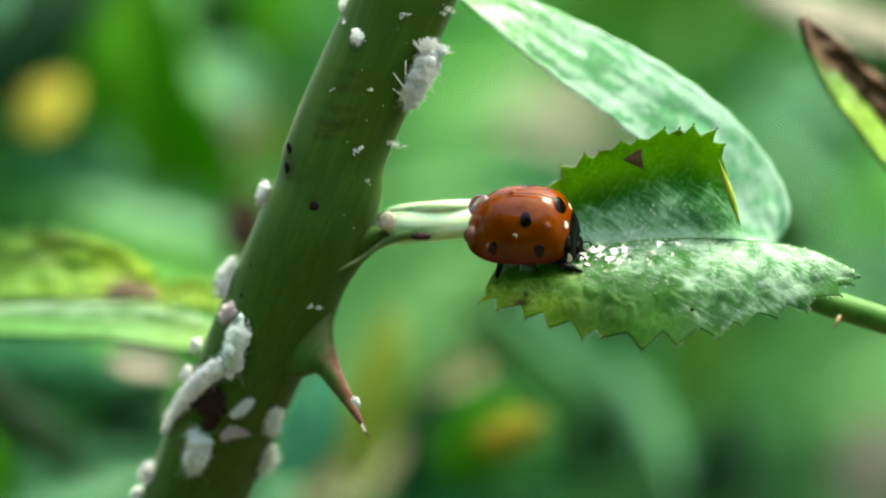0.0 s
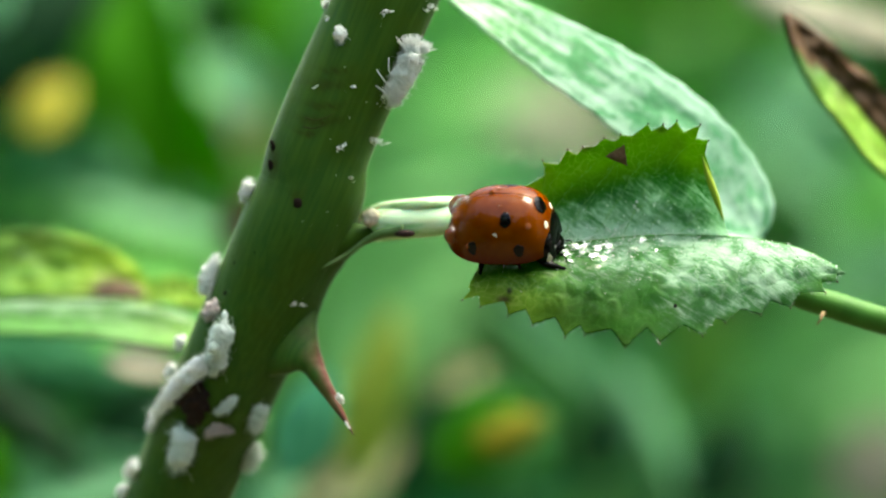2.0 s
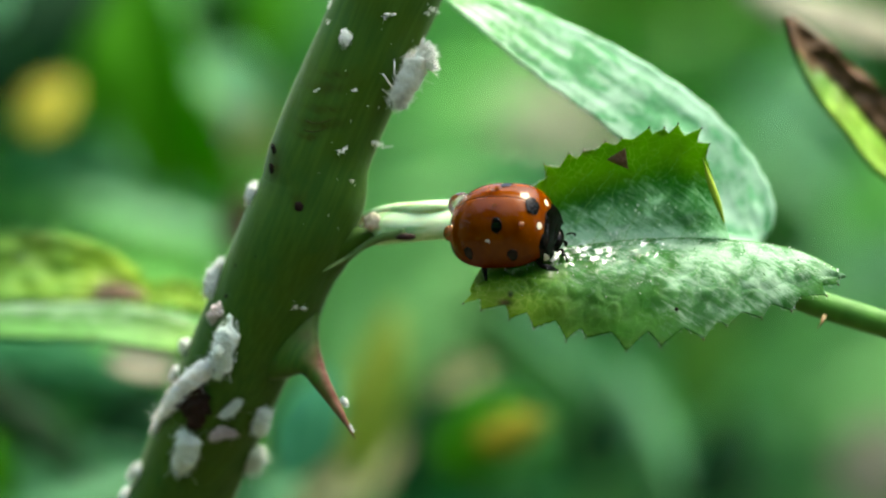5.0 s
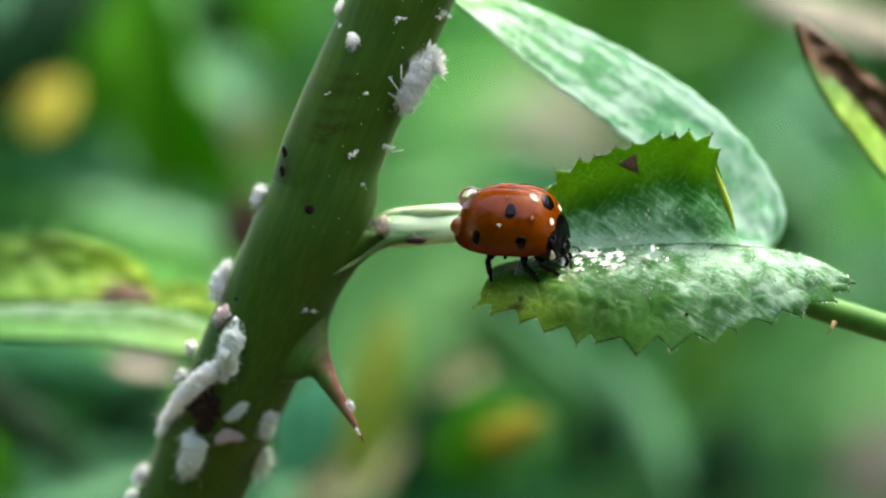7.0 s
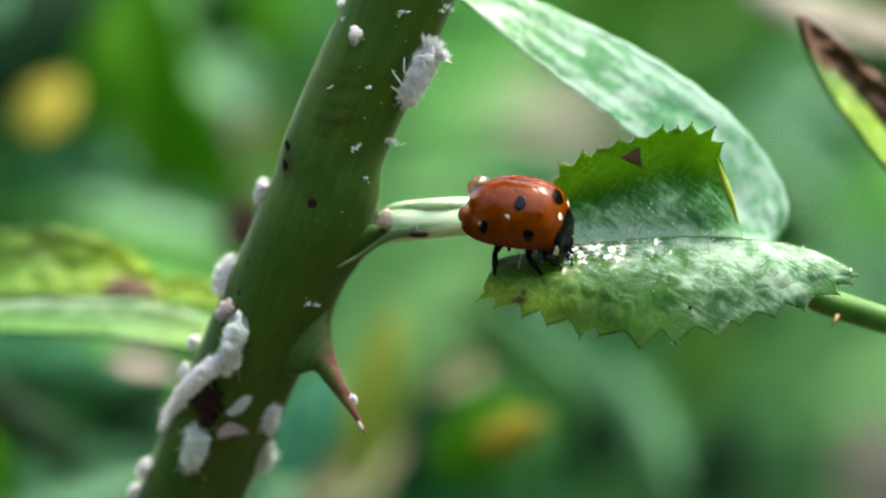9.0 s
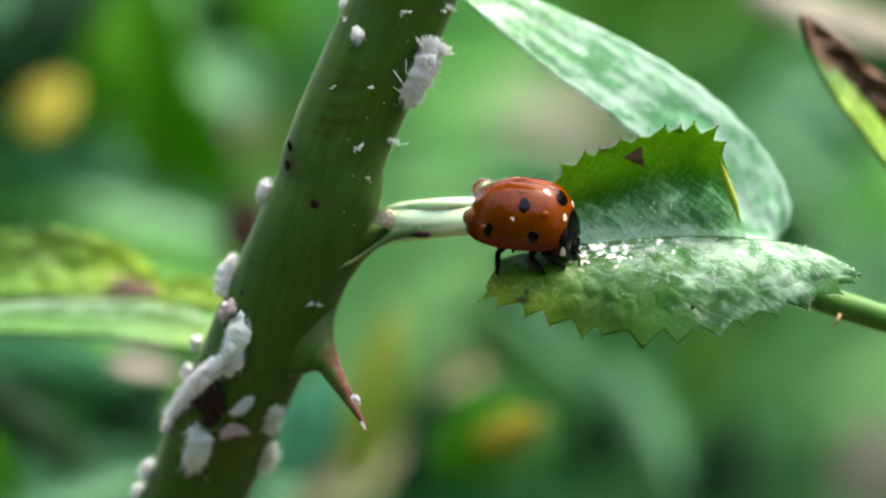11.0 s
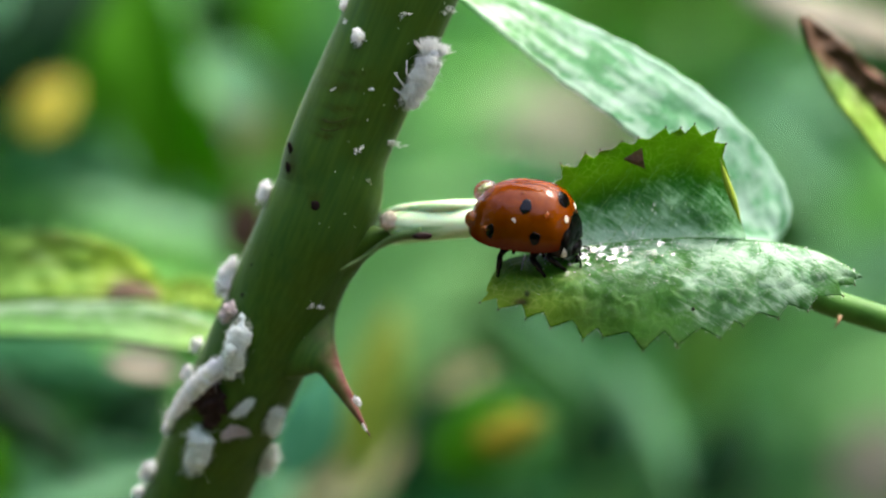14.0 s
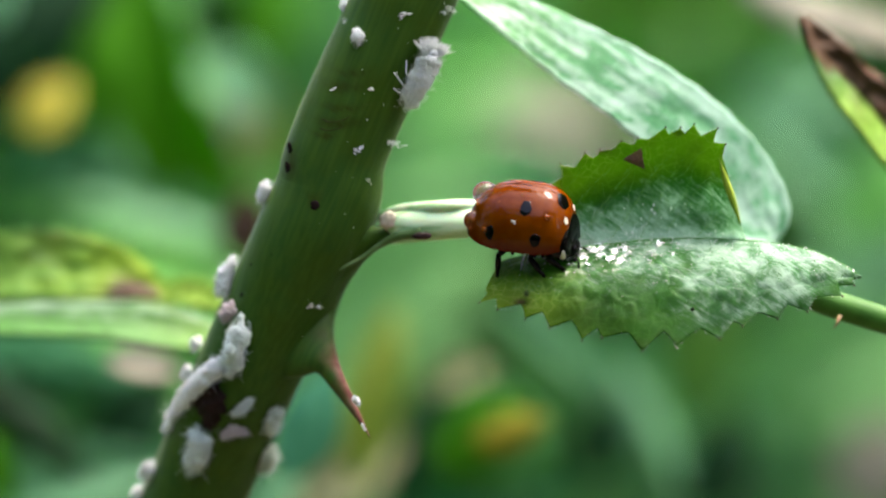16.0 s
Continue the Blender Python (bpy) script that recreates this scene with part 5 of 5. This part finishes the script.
def build_hedge():
    """Dense leaves that close the view; round the camera, unseen leaves added to shape light."""
    def beyond(rnd):
        y = rnd.uniform(0.42, 0.8)
        top = HEIGHT + 0.0143 * (REACH + y) / REACH * 1.25
        return (rnd.gauss(0, 0.16), y, rnd.uniform(HEIGHT - 0.25, top)), rnd.uniform(0.035, 0.075)

    def around(rnd):
        a = rnd.uniform(0, 2 * math.pi)
        r = rnd.uniform(0.8, 1.15) + (0.15 if math.cos(a) > 0.7 else 0)
        return (math.sin(a) * r, math.cos(a) * r, rnd.uniform(0.0, (0.75 + 0.55 * rnd.random()) * (1 if math.cos(a) > -0.4 else 0.85))), rnd.uniform(0.06, 0.12) * (1 if math.cos(a) > -0.4 else 1.5)

    rnd = random.Random(3)
    mass("hedge_foliage", "dense green hedge leaves, out of focus", rnd, (("soft", 1100), ("mid", 500), ("fresh", 500)), beyond)
    # Added out of view: blocks low sky and fills the shell's reflections.
    mass("bush_foliage", "loose green leaves added out of view to shape the light", rnd, (("mid", 2700), ("dark", 1500), ("bright", 900)), around)


stem = build_cane()
leaf, lo, hi, G, GH = build_leaflet()
build_other_leaves()
build_flecks(stem, G, GH)
build_dust(lo, hi, G, GH)
build_threads(hi, GH)
build_hairs(lo, G, 41)
build_hairs(hi, GH, 43)
ladybird, shield, hinge = build_ladybird()
build_drops()
tuft, tuft_at = build_wool()
build_far()
build_hedge()

# ---- what moves ----
# sway of the rose: seconds, lean in degrees, shift to the side and up in mm
SWAY = [
    (0, pose(0.000 * MM, 0, -0.000 * MM, 0, 0.00, 0)),
    (0.5, pose(-0.105 * MM, 0, -0.037 * MM, 0, 0.07, 0)),
    (1, pose(0.070 * MM, 0, 0.053 * MM, 0, 0.00, 0)),
    (1.5, pose(-0.211 * MM, 0, -0.262 * MM, 0, 0.08, 0)),
    (2, pose(-0.955 * MM, 0, 0.176 * MM, 0, -0.12, 0)),
    (2.5, pose(-1.953 * MM, 0, -0.160 * MM, 0, -0.21, 0)),
    (2.8, pose(-2.1 * MM, 0, -0.09 * MM, 0, -0.2, 0)),
    (3, pose(-1.429 * MM, 0, 0.076 * MM, 0, -0.16, 0)),
    (3.5, pose(-0.476 * MM, 0, -0.747 * MM, 0, 0.34, 0)),
    (4, pose(-1.318 * MM, 0, -0.290 * MM, 0, 0.10, 0)),
    (4.2, pose(-1.070 * MM, 0, 0.082 * MM, 0, -0.26, 0)),
    (6.3, pose(-0.525 * MM, 0, -0.234 * MM, 0, 0.17, 0)),
    (6.5, pose(-0.612 * MM, 0, 0.038 * MM, 0, 0.13, 0)),
    (7, pose(-0.293 * MM, 0, -0.240 * MM, 0, 0.21, 0)),
    (7.5, pose(-0.327 * MM, 0, -0.191 * MM, 0, 0.23, 0)),
    (8, pose(-0.258 * MM, 0, 0.051 * MM, 0, 0.11, 0)),
    (8.5, pose(-0.127 * MM, 0, -0.290 * MM, 0, 0.27, 0)),
    (9, pose(-0.121 * MM, 0, 0.133 * MM, 0, 0.16, 0)),
    (11.5, pose(0.028 * MM, 0, 0.088 * MM, 0, 0.06, 0)),
    (12, pose(-0.086 * MM, 0, -0.084 * MM, 0, 0.15, 0)),
    (12.5, pose(0.033 * MM, 0, 0.009 * MM, 0, 0.09, 0)),
    (13, pose(0.014 * MM, 0, -0.084 * MM, 0, 0.15, 0)),
    (13.5, pose(0.055 * MM, 0, -0.029 * MM, 0, 0.12, 0)),
    (14, pose(0.057 * MM, 0, 0.023 * MM, 0, 0.00, 0)),
    (14.5, pose(0.064 * MM, 0, -0.084 * MM, 0, 0.15, 0)),
    (15, pose(0.013 * MM, 0, -0.003 * MM, 0, 0.10, 0)),
    (15.5, pose(-0.036 * MM, 0, -0.079 * MM, 0, 0.16, 0)),
    (16, pose(0.026 * MM, 0, 0.028 * MM, 0, 0.07, 0)),
]

CRAWL = [
    (0, pose(4.68 * MM, 0, HEIGHT + 0.70 * MM, 36.7, 0.6, -10.3)),
    (0.5, pose(4.51 * MM, 0, HEIGHT + 0.63 * MM, 35.6, 1.8, -9.5)),
    (1, pose(4.65 * MM, 0, HEIGHT + 0.64 * MM, 35.8, 2.3, -9.2)),
    (1.5, pose(4.31 * MM, 0, HEIGHT + 0.26 * MM, 36.4, 1.0, -9.8)),
    (2, pose(3.58 * MM, 0, HEIGHT + 0.75 * MM, 38.0, 0.6, -11.5)),
    (2.5, pose(2.56 * MM, 0, HEIGHT + 0.43 * MM, 41.8, -0.1, -13.5)),
    (2.8, pose(2.43 * MM, 0, HEIGHT + 0.46 * MM, 41.2, 0.2, -13.6)),
    (3, pose(3.16 * MM, 0, HEIGHT + 0.60 * MM, 40.7, 0.6, -13.8)),
    (3.5, pose(4.17 * MM, 0, HEIGHT + -0.08 * MM, 45.0, -0.2, -15.2)),
    (4, pose(3.23 * MM, 0, HEIGHT + 0.34 * MM, 48.3, -2.0, -17.6)),
    (4.2, pose(3.57 * MM, 0, HEIGHT + 0.91 * MM, 48.9, -2.0, -19.6)),
    (6.3, pose(3.66 * MM, 0, HEIGHT + 0.87 * MM, 28.4, 3.5, -20.1)),
    (6.5, pose(3.60 * MM, 0, HEIGHT + 1.00 * MM, 24.6, 5.4, -14.4)),
    (7, pose(3.98 * MM, 0, HEIGHT + 0.79 * MM, 26.9, 4.3, -16.2)),
    (7.5, pose(3.92 * MM, 0, HEIGHT + 0.84 * MM, 24.2, 7.1, -18.3)),
    (8, pose(4.05 * MM, 0, HEIGHT + 1.17 * MM, 29.7, 10.7, -17.3)),
    (8.5, pose(4.25 * MM, 0, HEIGHT + 0.73 * MM, 29.1, 8.3, -14.8)),
    (9, pose(4.35 * MM, 0, HEIGHT + 1.24 * MM, 25.9, 8.2, -14.8)),
    (11.5, pose(4.66 * MM, 0, HEIGHT + 1.05 * MM, 26.7, 6.8, -15.0)),
    (12, pose(4.63 * MM, 0, HEIGHT + 0.90 * MM, 26.3, 7.1, -16.1)),
    (12.5, pose(4.74 * MM, 0, HEIGHT + 1.01 * MM, 26.5, 7.8, -15.0)),
    (13, pose(4.70 * MM, 0, HEIGHT + 0.87 * MM, 25.3, 8.4, -15.5)),
    (13.5, pose(4.77 * MM, 0, HEIGHT + 0.93 * MM, 25.0, 8.0, -15.9)),
    (14, pose(4.78 * MM, 0, HEIGHT + 1.05 * MM, 26.3, 7.2, -16.2)),
    (14.5, pose(4.71 * MM, 0, HEIGHT + 0.95 * MM, 24.5, 7.5, -17.7)),
    (15, pose(4.68 * MM, 0, HEIGHT + 1.00 * MM, 25.1, 7.7, -16.2)),
    (15.5, pose(4.59 * MM, 0, HEIGHT + 0.91 * MM, 26.5, 7.8, -14.9)),
    (16, pose(4.69 * MM, 0, HEIGHT + 0.98 * MM, 26.9, 7.5, -14.4)),
]


def sway_at(t):
    """The sway about the picture's middle."""
    mid = Matrix.Translation((0, 0, HEIGHT))
    for (a, m), (b, n) in zip(SWAY, SWAY[1:]):
        if a <= t <= b:
            return mid @ m.lerp(n, (t - a) / (b - a)) @ mid.inverted()
    return mid @ SWAY[-1][1] @ mid.inverted()


def motions():
    walk(plant, [(t, sway_at(t) @ Matrix.Translation(BASE)) for t, _ in SWAY])
    for ob, at in WOOL:
        walk(ob, [(t, sway_at(t) @ Matrix.Translation(at)) for t, _ in SWAY])
    walk(ladybird, CRAWL)
    for ob, at in DROPS:
        walk(ob, [(t, m @ Matrix.Translation(at)) for t, m in CRAWL])
    # the shield and head dip lower once it feeds
    nod = [(0, 13), (3.0, 13), (4.2, 13), (6.3, 18), (7.0, 12), (7.5, 20), (8.0, 14), (8.5, 16), (9.2, 18), (11.3, 14), (12.5, 12), (14.0, 16), (15.5, 20), (16.0, 17)]
    at = (hinge - BUG)
    walk(shield, [(t, pose(at.x, at.y, at.z, 0, a, 0)) for t, a in nod])
    # each leg bends at hip and knee so that its foot keeps its hold on the leaf
    for leg, shin, hip, early, late, pole in LEGS:
        upper, lower = [], []
        for t, m in CRAWL:
            hold = early.lerp(late, min(1, max(0, (t - 4.2) / 2.1)))
            way = m.inverted() @ (sway_at(t) @ hold) - hip
            far = min(way.length, 0.99 * (THIGH + SHIN))
            way.normalize()
            out = (pole - way * pole.dot(way)).normalized()
            c = max(-1, min(1, (THIGH ** 2 + far ** 2 - SHIN ** 2) / (2 * THIGH * far)))
            knee = way * c * THIGH + out * math.sqrt(1 - c * c) * THIGH
            x = Vector((1, 0, 0))
            a = x.rotation_difference(knee.normalized())
            b = x.rotation_difference((way * far - knee).normalized())
            upper.append((t, Matrix.Translation(hip) @ a.to_matrix().to_4x4()))
            lower.append((t, Matrix.Translation((THIGH, 0, 0)) @ (a.inverted() @ b).to_matrix().to_4x4()))
        walk(leg, upper)
        walk(shin, lower)
    bend = [(0, 0), (4.0, 0), (4.2, 48), (6.3, 58), (7.3, 52), (8.0, 46), (8.5, 36), (9.2, 26), (11.3, 5), (12.5, 0), (16.0, 0)]
    walk(tuft, [(t, pose(*tuft_at, 0, a, 0)) for t, a in bend])


motions()
